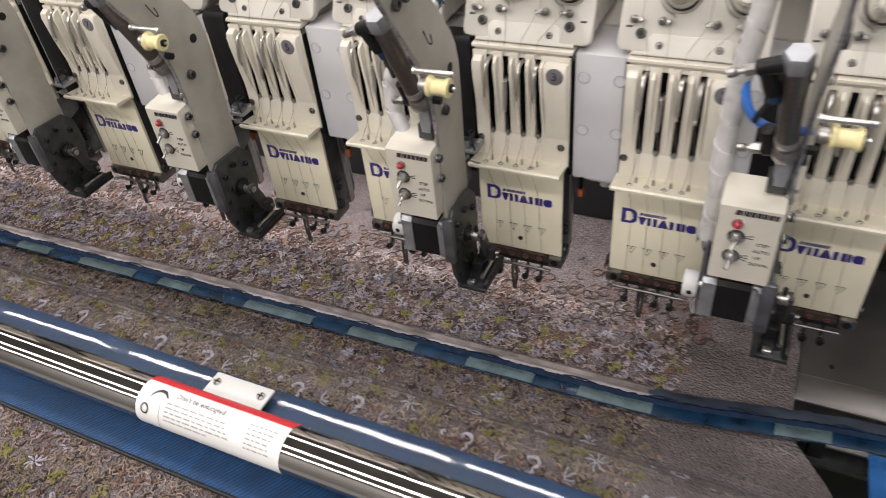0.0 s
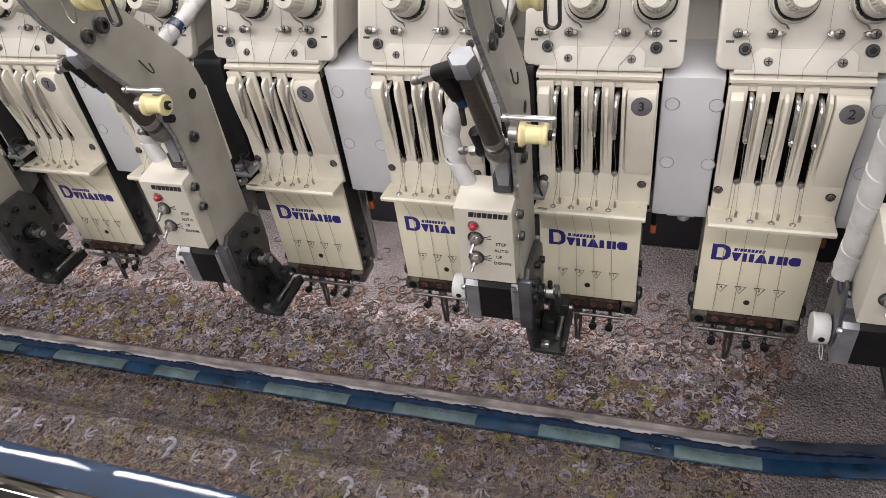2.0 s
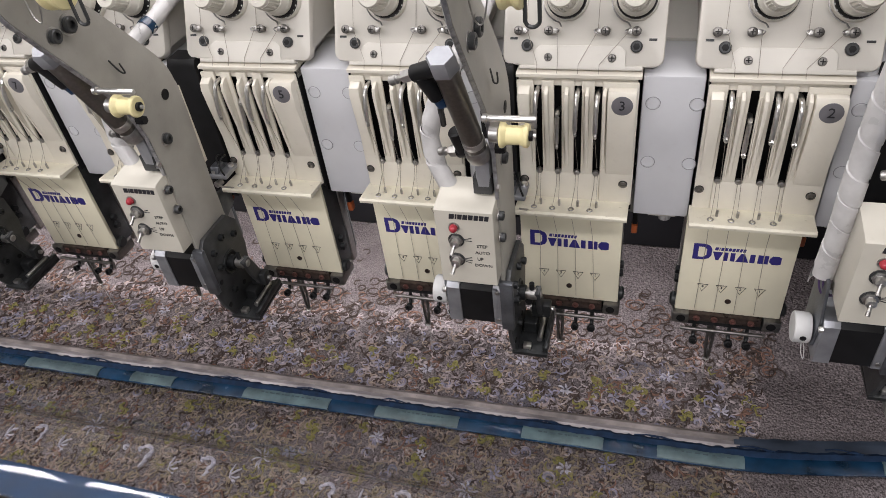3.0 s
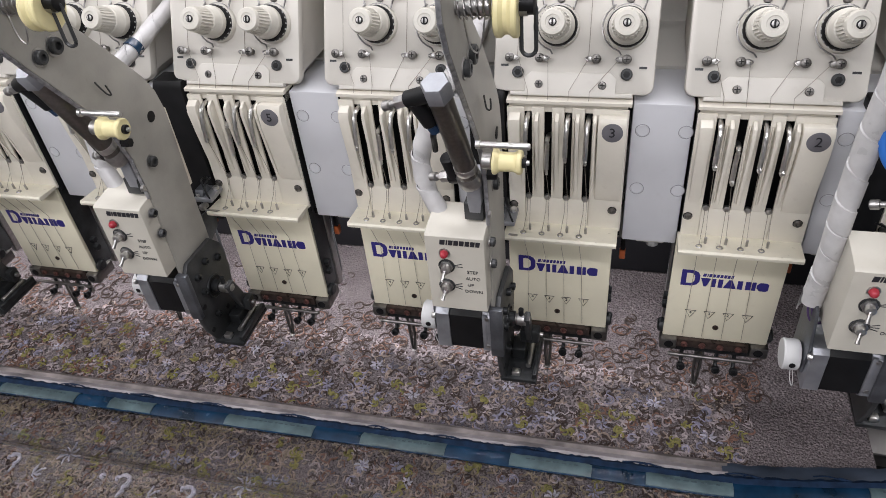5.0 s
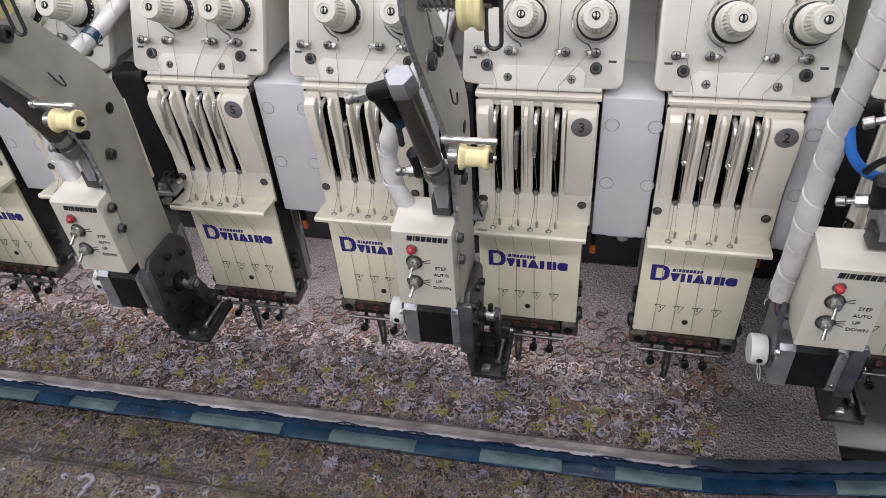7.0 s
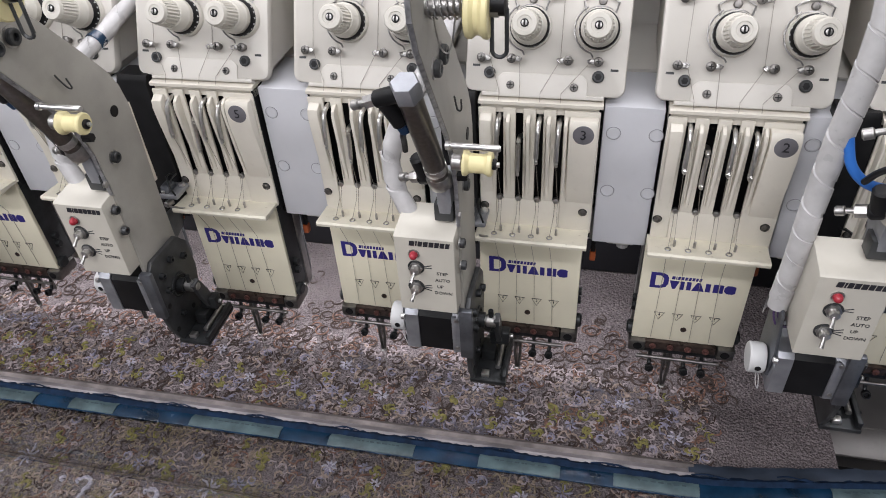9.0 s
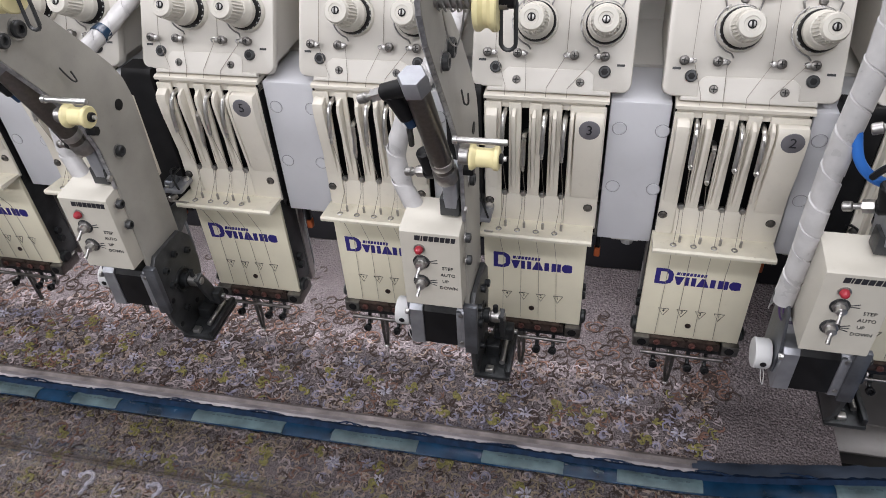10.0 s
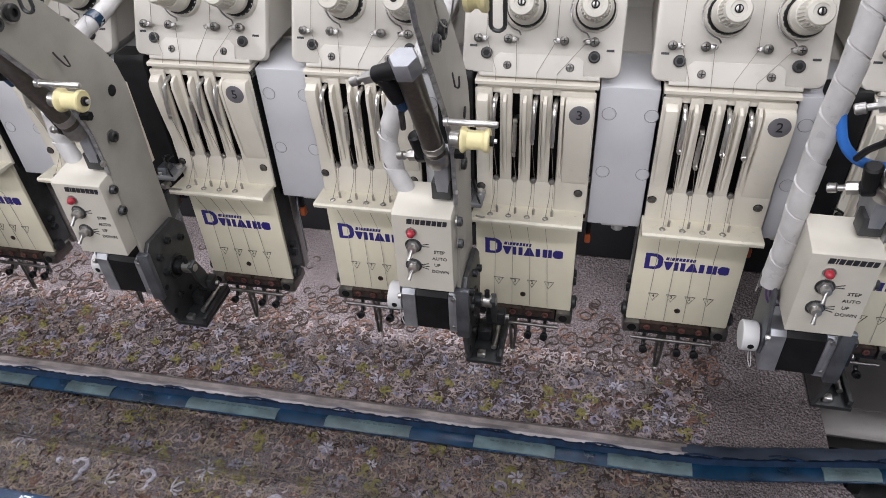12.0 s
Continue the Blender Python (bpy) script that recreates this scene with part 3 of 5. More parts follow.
        part("numeral", words(str(4 - i), 0.0062, tx, -0.0002, 0.9897), INK, tm)
    part("plate_screw", lathe([(0.0038, 0), (0.0038, 0.001), (0.0022, 0.0014), (0.002, 0.0006)], (0.0, 0.0, 0.9675), (0, -1, 0), 12), OILY, h)
    # side details
    for sx, d in ((0.0645, 1), (-0.0625, -1)):
        for z in (0.995, 0.980):
            part("side_bolt", hexagon(sx - d * 0.003, 0.022, z, 0.0058, 0.007, (d, 0, 0)), DARK, h)
        part("side_knob", lathe([(0.006, 0), (0.0095, 0.004), (0.0095, 0.009), (0.007, 0.011)], (sx - d * 0.004, 0.012, 0.952), (d, 0, 0), 14), DARK, h)
        part("side_guide", box(min(sx, sx - d * 0.012), max(sx, sx - d * 0.012), 0.045, 0.060, 0.93, 1.09, 0.002), STEEL, h)
        bm = box(sx - d * 0.008 - 0.011, sx - d * 0.008 + 0.011, -0.007, 0.035, 0.926, 0.9445, 0.003)
        part("end_block", bm, RODM, h)
        part("end_hole", lathe([(0.0055, 0), (0.0058, 0.001), (0.0045, 0.0012)], (sx - d * 0.009, -0.0068, 0.9365), (0, -1, 0), 14), BLACK, h)
    part("clamp_bar", box(-0.0445, 0.0440, -0.005, 0.030, 0.9315, 0.9445, 0.0012), OILY, h)
    part("clamp_strip", box(-0.052, 0.050, -0.0005, 0.028, 0.921, 0.930, 0.001), DARK, h)
    part("front_rod", rod((-0.053, -0.011, 0.9225), (0.050, -0.011, 0.9225), 0.0026, 10), RODM, h)
    for i, fx in enumerate((-0.0345, -0.0125, 0.0095, 0.0315)):
        bm = lathe([(0.0043, 0), (0.0043, 0.0022), (0.0026, 0.0026), (0.0022, 0.001)], (fx, -0.006, 0.9385), (0, -1, 0), 12)
        part("clamp_screw", bm, REDRING, h)
        part("needle_bar", rod((fx, 0.006, 0.895), (fx, 0.006, 0.93), 0.0026, 8), STEEL, h)
        if i == 1:
            bm = sweep([(fx - 0.004, 0.002, 0.925), (fx - 0.0035, 0.002, 0.885), (fx - 0.0018, 0.0, 0.858)], [0.0022, 0.0022, 0.0016], 8)
            sweep([(fx + 0.004, 0.002, 0.925), (fx + 0.0035, 0.002, 0.885), (fx + 0.0018, 0.0, 0.858)], [0.0022, 0.0022, 0.0016], 8, bm)
            part("presser_foot", bm, RODM, h, "lowered steel presser foot")
            part("foot_ring", ring((fx, 0.0, 0.8575), (0, 0, 1), 0.0034, 0.0013, 12, 6), STEEL, h)
            part("needle", rod((fx, 0.001, 0.930), (fx, 0.001, BED), 0.0005, 6), STEEL, h)
        else:
            bm = sweep(smooth_path([(fx, 0.008, 0.926), (fx, 0.003, 0.908), (fx, -0.002, 0.900), (fx, -0.009, 0.8985)], 4), 0.0026, 8)
            ft = part("presser_foot", bm, DARK, h, "raised small black presser foot")
            part("foot_tip", lathe([(0.003, -0.001), (0.0055, 0), (0.0055, 0.005), (0.0035, 0.0055), (0.003, 0.002)], (fx, -0.007, 0.8985), (0, -0.9, 0.35), 12), BLACK, ft)
    return h


def add_number(h, n):
    o = h.location
    X = o.x
    st = part("number_sticker", lathe([(0.0112, 0), (0.0112, 0.0006), (0.0108, 0.0008)], (X + 0.0555, -0.0145, 1.2490), (0, -1, -0.02), 24), STICKER, h, "round grey sticker with a black numeral")
    part("numeral", words(str(n), 0.0155, X + 0.0555, -0.0158, 1.2490), INK, st)


head = build_head()
heads = {3: head}
for n in (1, 2, 4, 5, 6, 7, 8, 9, 10):
    heads[n] = copy_thing(head, pose(0.6 - 0.2 * n, 0.02, HEADZ))
for n, h in heads.items():
    add_number(h, n)


# ---- grey panels between the heads ----
def build_panel():
    p = thing("cover_panel", (0.107, 0.03, 1.075), "flat cool grey cover panel with four round caps", "panel", "panels between the heads")
    part("sheet", box(0.0745, 0.1375, 0.010, 0.098, 1.089, 1.272, 0.002), PANEL, p)
    for x in (0.0865, 0.1315):
        for z in (1.240, 1.165):
            part("cap", lathe([(0.0072, 0), (0.0072, 0.0006), (0.0064, 0.0010), (0.0062, 0.0004)], (x, 0.010, z), (0, -1, 0), 18), PANEL, p)
            # shadow line round the cap, laid on as a thin grey ring
            part("cap_shade_ring", ring((x, 0.0097, z), (0, 1, 0), 0.0076, 0.0004, 20, 5), GREYLINE, p)
    part("nozzle", rod((0.113, 0.050, 1.090), (0.113, 0.050, 1.056), 0.009, 12, r2=0.0075), WHITEP, p, "short white nozzle under the panel")
    part("nozzle_plate", box(0.092, 0.126, 0.030, 0.062, 1.072, 1.090, 0.002), BEAM, p)
    part("pilot_lamp", box(0.0735, 0.0815, 0.046, 0.056, 1.028, 1.042, 0.002), ORANGE, p, "small orange pilot lamp")
    part("lamp_stem", box(0.0745, 0.0805, 0.048, 0.054, 1.042, 1.090, 0.001), BLACK, p)
    return p


panel = build_panel()
for n in (1, 2, 4, 5, 6, 7, 8, 9, 10):
    copy_thing(panel, pose(0.6 - 0.2 * n + 0.107, 0.03, 1.075))


# ---- one cord device beside the head at x = 0 ----
def build_device():
    d = thing("cord_device", (-0.07, -0.09, 0.95), "cord laying device with grey arm plate, switch box and motor", "embroidery device", "cord devices")
    back = [(-0.150, 1.56), (-0.158, 1.47), (-0.164, 1.437), (-0.126, 1.398), (-0.092, 1.356), (-0.066, 1.322), (-0.055, 1.300), (-0.050, 1.275), (-0.050, 1.24), (-0.054, 1.15), (-0.054, 1.04)]
    front = [(-0.127, 1.04), (-0.127, 1.10), (-0.125, 1.20), (-0.128, 1.252), (-0.138, 1.290), (-0.155, 1.322), (-0.205, 1.395), (-0.228, 1.430), (-0.238, 1.455), (-0.240, 1.56)]
    arm = part("arm_plate", prism(back + front, "x", -0.0615, -0.0565, 0.0008), ARM, d, "grey-beige painted arm plate with drilled holes")
    ed = [(y - 0.0012, z) for y, z in front[2:]]
    bm = B()
    for (y0, z0), (y1, z1) in zip(ed, ed[1:]):
        sweep([(-0.059, y0, z0), (-0.059, y1, z1)], 0.0026, 4, bm)
    part("raw_edge", bm, ARMEDGE, arm, "rough cut metal edge")
    for y, z in ((-0.077, 1.279),):
        part("plate_hole", lathe([(0.0065, 0), (0.0065, 0.0006), (0.005, 0.0007)], (-0.0565, y, z), (1, 0, 0), 16), BLACK, arm)
    part("plate_hole", lathe([(0.0048, 0), (0.0048, 0.0006), (0.003, 0.0007)], (-0.0565, -0.080, 1.083), (1, 0, 0), 14), BLACK, arm)
    for y, z, r in ((-0.104, 1.236, 0.0065), (-0.135, 1.185, 0.0052), (-0.134, 1.155, 0.0052), (-0.168, 1.402, 0.0082), (-0.190, 1.400, 0.0070)):
        bt = part("socket_bolt", lathe([(r, 0), (r, 0.005), (r * 0.85, 0.006), (r * 0.5, 0.006), (r * 0.45, 0.003)], (-0.0565, y, z), (1, 0, 0), 14), DARKGREY, d)
        part("washer", lathe([(r * 1.25, 0), (r * 1.25, 0.001), (r, 0.0012)], (-0.0565, y, z), (1, 0, 0), 14), STEEL, bt)
    part("small_nut", hexagon(-0.0565, -0.133, 1.218, 0.0042, 0.003, (1, 0, 0)), STEEL, d)
    # switch box
    bx = part("switch_box", prism([(-0.105, 1.097), (-0.148, 1.097), (-0.148, 1.196), (-0.1455, 1.1985), (-0.098, 1.205), (-0.098, 1.097)], "x", -0.1225, -0.0595, 0.0014), BOXC, d, "ivory switch box with a red lamp and two toggles")
    x = -0.1065
    for w in (0.0062, 0.0022, 0.0052, 0.0055, 0.0055, 0.0052, 0.0052, 0.0050):
        part("name_bar", prism([(x, 1.1865), (x + w - 0.0008, 1.1865), (x + w + 0.0003, 1.1925), (x + 0.0008, 1.1925)], "y", -0.1486, -0.148), INK, bx)
        x += w + 0.0004
    lamp2 = part("red_lamp", lathe([(0.0046, 0), (0.0046, 0.002), (0.0041, 0.0050), (0.0027, 0.0070), (0.0010, 0.0076)], (-0.102, -0.148, 1.1755), (0, -1, 0), 16), REDCAP, bx)
    part("lamp_seat", lathe([(0.0060, 0), (0.0060, 0.0012), (0.005, 0.0014)], (-0.102, -0.148, 1.1755), (0, -1, 0), 16), STEEL, lamp2)
    for i, (sx, sz) in enumerate(((-0.101, 1.158), (-0.1025, 1.131))):
        sw = part("toggle_switch", hexagon(sx, -0.148, sz, 0.0078, 0.0030, (0, -1, 0)), STEEL, bx)
        part("washer", lathe([(0.0090, 0), (0.0090, 0.0008), (0.007, 0.001)], (sx, -0.148, sz), (0, -1, 0), 18), DARKGREY, sw)
        part("bush", lathe([(0.0048, 0), (0.0048, 0.009), (0.0034, 0.0095)], (sx, -0.148, sz), (0, -1, 0), 12), BRIGHT, sw)
        part("lever", sweep([(sx, -0.156, sz), (sx - 0.0012, -0.160, sz - 0.0045), (sx - 0.0025, -0.164, sz - 0.0085)], [0.0016, 0.0018, 0.0023], 8), STEEL, sw)
        bm = B()
        for dx, dz in ((0.013, 0.004), (0.0135, 0.0), (0.0125, -0.004))[0:3 if i else 2]:
            sweep([(sx + 0.008, -0.1484, sz + dz * 0.35), (sx + 0.007 + dx * 0.75, -0.1484, sz + dz)], 0.0005, 4, bm)
        part("printed_line", bm, INK, sw)
    for body, z in (("STEP", 1.1515), ("AUTO", 1.1425), ("UP", 1.1335), ("DOWN", 1.1245)):
        part("lettering", words(body, 0.0058, -0.0735 if len(body) > 2 else -0.0765, -0.1483, z), INK, bx)
    # motor
    def octa(x0, x1, m, w=0.0):
        y0, y1, z0, z1, c = -0.1310 + w, -0.074 - w, 1.012 + w, 1.0745 - w, 0.005
        return prism([(y0 + c, z0), (y1 - c, z0), (y1, z0 + c), (y1, z1 - c), (y1 - c, z1), (y0 + c, z1), (y0, z1 - c), (y0, z0 + c)], "x", x0, x1, 0.0008)
    mo = part("motor", octa(-0.1105, -0.0710, 0, 0.0012), BLACK, d, "black stepper motor with grey end caps")
    part("end_cap", octa(-0.1265, -0.1105, 0), ALU, mo)
    part("end_cap", octa(-0.0715, -0.0600, 0), ALU, mo)
    part("end_cap_rib", box(-0.0715, -0.066, -0.1315, -0.128, 1.020, 1.073, 0.001), ALU, mo)
    for z in (1.024, 1.068):
        part("screw", screw_head(-0.066, -0.130, z, 0.003, 0.002), STEEL, mo)
    dk = part("crank_disc", lathe([(0.0155, 0), (0.0170, 0.002), (0.0170, 0.0155), (0.0158, 0.017), (0.005, 0.0174)], (-0.1315, -0.106, 1.042), (-1, 0, 0), 28), WHITEP, d, "white plastic crank disc")
    part("set_screw_hole", lathe([(0.0032, 0), (0.0034, 0.0005), (0.002, 0.0006)], (-0.1395, -0.1229, 1.042), (0, -1, 0), 12), BLACK, dk)
    part("shaft", rod((-0.133, -0.106, 1.042), (-0.122, -0.106, 1.042), 0.004, 10), STEEL, dk)
    # dark drive bracket
    br = [(-0.130, 1.082), (-0.118, 1.094), (-0.062, 1.092), (-0.045, 1.072), (-0.042, 1.030), (-0.052, 0.985), (-0.048, 0.960), (-0.115, 0.955), (-0.128, 0.985), (-0.134, 1.020)]
    bk = part("drive_bracket", prism(br, "x", -0.0560, -0.0500, 0.0010), DARKGREY, d, "dark oiled steel drive bracket")
    part("bracket_flange", box(-0.0620, -0.0470, -0.1345, -0.1270, 1.012, 1.086, 0.0012), DARKALU, bk)
    part("foot_plate", box(-0.0560, -0.0120, -0.1180, -0.0440, 0.951, 0.957, 0.0012), DARK, bk)
    part("foot_rim", box(-0.0180, -0.0120, -0.1150, -0.0450, 0.957, 0.966, 0.001), DARK, bk)
    for y, z in ((-0.112, 1.066), (-0.088, 1.074), (-0.110, 1.040), (-0.062, 1.060), (-0.100, 0.992)):
        part("cap_screw", lathe([(0.0048, 0), (0.0048, 0.005), (0.004, 0.0055), (0.0024, 0.0055), (0.002, 0.003)], (-0.0500, y, z), (1, 0, 0), 12), DARK, bk)
    part("drive_shaft", rod((-0.050, -0.086, 1.030), (-0.022, -0.086, 1.030), 0.0052, 14, bev=0.001), STEEL, bk)
    part("shaft_collar", lathe([(0.0085, 0), (0.0095, 0.001), (0.0095, 0.008), (0.0085, 0.009)], (-0.050, -0.086, 1.030), (1, 0, 0), 18), DARK, bk)
    part("bore_ring", ring((-0.0498, -0.086, 1.030), (1, 0, 0), 0.0155, 0.0022, 24, 6), DARK, bk)
    part("bore", lathe([(0.0150, 0), (0.0150, 0.0006), (0.012, 0.0008)], (-0.0500, -0.086, 1.030), (1, 0, 0), 24), BLACK, bk)
    part("clamp_hub", lathe([(0.0068, 0), (0.0078, 0.001), (0.0078, 0.011), (0.0066, 0.012)], (-0.0395, -0.086, 1.030), (1, 0, 0), 16), STEEL, bk)
    part("hub_bolt", rod((-0.034, -0.086, 1.036), (-0.034, -0.086, 1.0465), 0.0032, 10), DARK, bk)
    for y, z in ((-0.075, 0.982), (-0.118, 1.020), (-0.118, 0.978)):
        part("plate_bore", lathe([(0.0038, 0), (0.0038, 0.0006), (0.0026, 0.0007)], (-0.0500, y, z), (1, 0, 0), 12), BLACK, bk)
    lv = part("lever_arm", prism([(-0.094, 1.036), (-0.080, 1.038), (-0.068, 1.010), (-0.060, 0.980), (-0.072, 0.976), (-0.084, 1.004)], "x", -0.030, -0.0235, 0.001), DARKGREY, bk)
    part("lever_fork", box(-0.038, -0.014, -0.075, -0.060, 0.978, 0.998, 0.002), DARK, bk)
    part("lever_pin", rod((-0.040, -0.067, 0.988), (-0.010, -0.067, 0.988), 0.0032, 10), STEEL, bk)
    part("guide_block", box(-0.047, -0.030, -0.085, -0.062, 0.957, 0.975, 0.002), DARK, bk)
    part("guide_tube", rod((-0.024, -0.100, 0.964), (-0.024, -0.055, 0.964), 0.0035, 10), STEEL, bk)
    part("clip", box(-0.043, -0.033, -0.113, -0.104, 0.957, 0.963, 0.001), BRIGHT, bk)
    part("black_cover", prism([(-0.004, 1.080), (0.028, 1.080), (0.028, 1.284), (0.002, 1.284), (-0.003, 1.276)], "x", -0.1030, -0.0625, 0.002), BLACK, d, "black plastic cover behind the arm plate")
    part("pale_strip", box(-0.0668, -0.0622, -0.048, -0.041, 1.165, 1.272, 0.0008), CREAM, d)
    part("latch_spring", sweep([(-0.052, -0.050, 1.13), (-0.046, -0.028, 1.112), (-0.040, -0.020, 1.106), (-0.036, -0.024, 1.100)], 0.0014, 6), STEEL, d)
    part("latch_block", box(-0.074, -0.048, -0.036, -0.004, 1.130, 1.137, 0.002), ALU, d, "bright cast latch plate")
    part("latch_tongue", prism([(-0.034, 1.137), (-0.012, 1.137), (-0.016, 1.146), (-0.030, 1.146)], "x", -0.072, -0.060, 0.001), DARKALU, d)
    for lx, ly in ((-0.068, -0.030), (-0.053, -0.012)):
        part("latch_screw", lathe([(0.0042, 0), (0.0042, 0.003), (0.0030, 0.004)], (lx, ly, 1.137), (0, 0, 1), 12), BRIGHT, d)
    for k in range(2):
        part("latch_wire", sweep(smooth_path([(-0.066 + 0.005 * k, -0.006, 1.150), (-0.062 + 0.005 * k, -0.024, 1.158 - 0.004 * k), (-0.054, -0.034, 1.148), (-0.050, -0.034, 1.134)], 5), 0.0012, 6), DARK, d)
    part("shelf_bolt", lathe([(0.0046, 0), (0.0046, 0.010), (0.0036, 0.011)], (-0.070, -0.020, 1.116), (-0.3, -1, 0), 14), STEEL, d)
    part("lower_gusset", prism([(-0.052, 1.060), (-0.012, 1.075), (-0.006, 1.105), (-0.052, 1.112)], "x", -0.0720, -0.0690, 0.001), DARKALU, d)
    # mount behind the motor's outer cap
    part("motor_mount", prism([(-0.120, 1.030), (-0.070, 1.016), (-0.068, 1.092), (-0.084, 1.118), (-0.112, 1.112), (-0.126, 1.070)], "x", -0.1300, -0.1266, 0.001), DARKALU, d, "grey motor mounting plate")
    part("cap_bolt", lathe([(0.0036, 0), (0.0036, 0.003), (0.0028, 0.004)], (-0.1265, -0.1310, 1.066), (-1, 0, 0), 12), BRIGHT, d)
    part("hanging_cord", sweep(smooth_path([(-0.137, -0.112, 1.026), (-0.135, -0.114, 1.012), (-0.131, -0.115, 1.002), (-0.132, -0.113, 1.014), (-0.135, -0.110, 1.026)], 5), 0.0006, 5), WRAP, d)
    # air cylinder
    top, low = Vector((-0.0835, -0.184, 1.384)), Vector((-0.0735, -0.128, 1.252))
    ax = (top - low).normalized()
    cy = part("air_cylinder", rod(low + ax * 0.016, top - ax * 0.014, 0.0108, 20), CYLM, d, "brushed metal air cylinder with black fittings")
    part("cylinder_head", hexagon(*(top - ax * 0.016), 0.0132, 0.017, ax), ALU, cy)
    part("cylinder_nose", lathe([(0.0118, 0), (0.0124, 0.003), (0.0124, 0.012), (0.0110, 0.016)], low, ax, 20), STEEL, cy)
    part("cylinder_band", lathe([(0.0112, 0), (0.0114, 0.0005), (0.0112, 0.008), (0.0110, 0.0085)], low + ax * 0.022, ax, 20), BRIGHT, cy)
    part("clevis_plate", prism([(-0.128, 1.215), (-0.100, 1.205), (-0.088, 1.225), (-0.100, 1.255), (-0.130, 1.252)], "x", -0.0790, -0.0640, 0.002), ALU, d)
    part("sensor_block", box(-0.083, -0.063, -0.128, -0.108, 1.205, 1.226, 0.0015), DARKGREY, d)
    for tip, base, tag in (((-0.137, -0.168, 1.352), top - ax * 0.010, 0), ((-0.118, -0.116, 1.247), low + ax * 0.012, 1)):
        tip = Vector(tip)
        dv = (base - tip).normalized()
        el = part("elbow_fitting", rod(tip + dv * 0.026, base - dv * 0.008, 0.0078, 14, bev=0.002), BLACK, d, "black plastic elbow fitting")
        part("hex_nut", hexagon(*(tip + dv * 0.016), 0.0062, 0.010, dv), STEEL, el)
        part("knurled_screw", lathe([(0.0030, 0.0), (0.0046, 0.001), (0.0046, 0.008), (0.0028, 0.009), (0.0028, 0.017)], tip, dv, 14), STEEL, el)
        p = tip + dv * 0.034
        if not tag:
            part("elbow_leg", rod(p, p + Vector((0.010, 0.012, -0.030)), 0.0080, 14, bev=0.002), BLACK, el)
            part("release_ring", rod(p + Vector((0.010, 0.012, -0.030)), p + Vector((0.0125, 0.015, -0.038)), 0.0062, 14), BLUEPAINT, el)
        else:
            part("elbow_leg", rod(p, p + Vector((-0.006, -0.006, 0.026)), 0.0080, 14, bev=0.002), BLACK, el)
    part("air_hose", sweep(smooth_path([(-0.094, -0.160, 1.330), (-0.100, -0.150, 1.315), (-0.104, -0.136, 1.300), (-0.107, -0.126, 1.285)], 5), 0.0030, 8), BLACK, d)
    # rollers
    ro = part("roller", lathe([(0.0118, 0), (0.0122, 0.0015), (0.0118, 0.003), (0.0090, 0.006), (0.0086, 0.018), (0.0100, 0.021), (0.0110, 0.022), (0.0110, 0.025), (0.0100, 0.026)], (-0.0425, -0.162, 1.299), (1, 0, 0), 24), NYLON, d, "cream nylon guide roller")
    part("roller_bush", lathe([(0.0075, -0.010), (0.0075, -0.002), (0.0055, 0.0)], (-0.0425, -0.162, 1.299), (1, 0, 0), 14), STEEL, ro)
    part("roller_screw", lathe([(0.0048, 0.026), (0.0048, 0.029), (0.003, 0.0295)], (-0.0425, -0.162, 1.299), (1, 0, 0), 12), BLACK, ro)
    part("roller_clip", lathe([(0.0022, 0.029), (0.0022, 0.032)], (-0.0425, -0.162, 1.299), (1, 0, 0), 10), BRIGHT, ro)
    part("guide_pin", lathe([(0.0040, 0), (0.0040, 0.004), (0.0030, 0.0045), (0.0030, 0.047), (0.0024, 0.048)], (-0.0565, -0.168, 1.319), (1, 0, 0), 12), BRIGHT, d)
    part("lower_nut", hexagon(-0.0565, -0.128, 1.262, 0.0055, 0.010, (1, 0, 0)), BLACK, d)
    pu = part("pulley", lathe([(0.0185, 0), (0.0195, 0.001), (0.0195, 0.004), (0.0170, 0.007), (0.0170, 0.010), (0.0195, 0.013), (0.0195, 0.016), (0.0185, 0.017)], (-0.0270, -0.200, 1.450), (1, 0, 0), 28), NYLON, d, "cream nylon pulley on a spring shaft")
    part("pulley_shaft", rod((-0.060, -0.200, 1.453), (-0.004, -0.200, 1.453), 0.0072, 14), STEEL, pu)
    coil = [(-0.056 + 0.028 * k / 60, -0.200 + 0.0092 * math.cos(k * 0.62), 1.453 + 0.0092 * math.sin(k * 0.62)) for k in range(61)]
    part("spring", sweep(coil, 0.0009, 5), STEEL, pu)
    part("loose_wire", sweep(smooth_path([(-0.050, -0.207, 1.447), (-0.046, -0.210, 1.428), (-0.040, -0.210, 1.422), (-0.036, -0.209, 1.434), (-0.034, -0.208, 1.448)], 6), 0.0007, 5), STEEL, pu)
    lk = [(-0.004 + 0.0055 * math.cos(a) * 1.0, -0.2, (1.450 if math.sin(a) > 0 else 1.4215) + 0.0055 * math.sin(a)) for a in [2 * math.pi * k / 16 + 0.2 for k in range(16)]]
    part("guide_link", sweep(lk, 0.0017, 6, closed=True), DARKGREY, pu)
    part("link_collar", lathe([(0.0080, 0), (0.0080, 0.010), (0.006, 0.011)], (-0.0095, -0.200, 1.455), (1, 0, 0), 14), BLACK, pu)
    part("wire_finger", sweep(smooth_path([(-0.053, -0.141, 1.352), (-0.053, -0.137, 1.344), (-0.053, -0.131, 1.334), (-0.050, -0.129, 1.333), (-0.049, -0.133, 1.345)], 4), 0.0009, 6), DARKGREY, d)
    return d


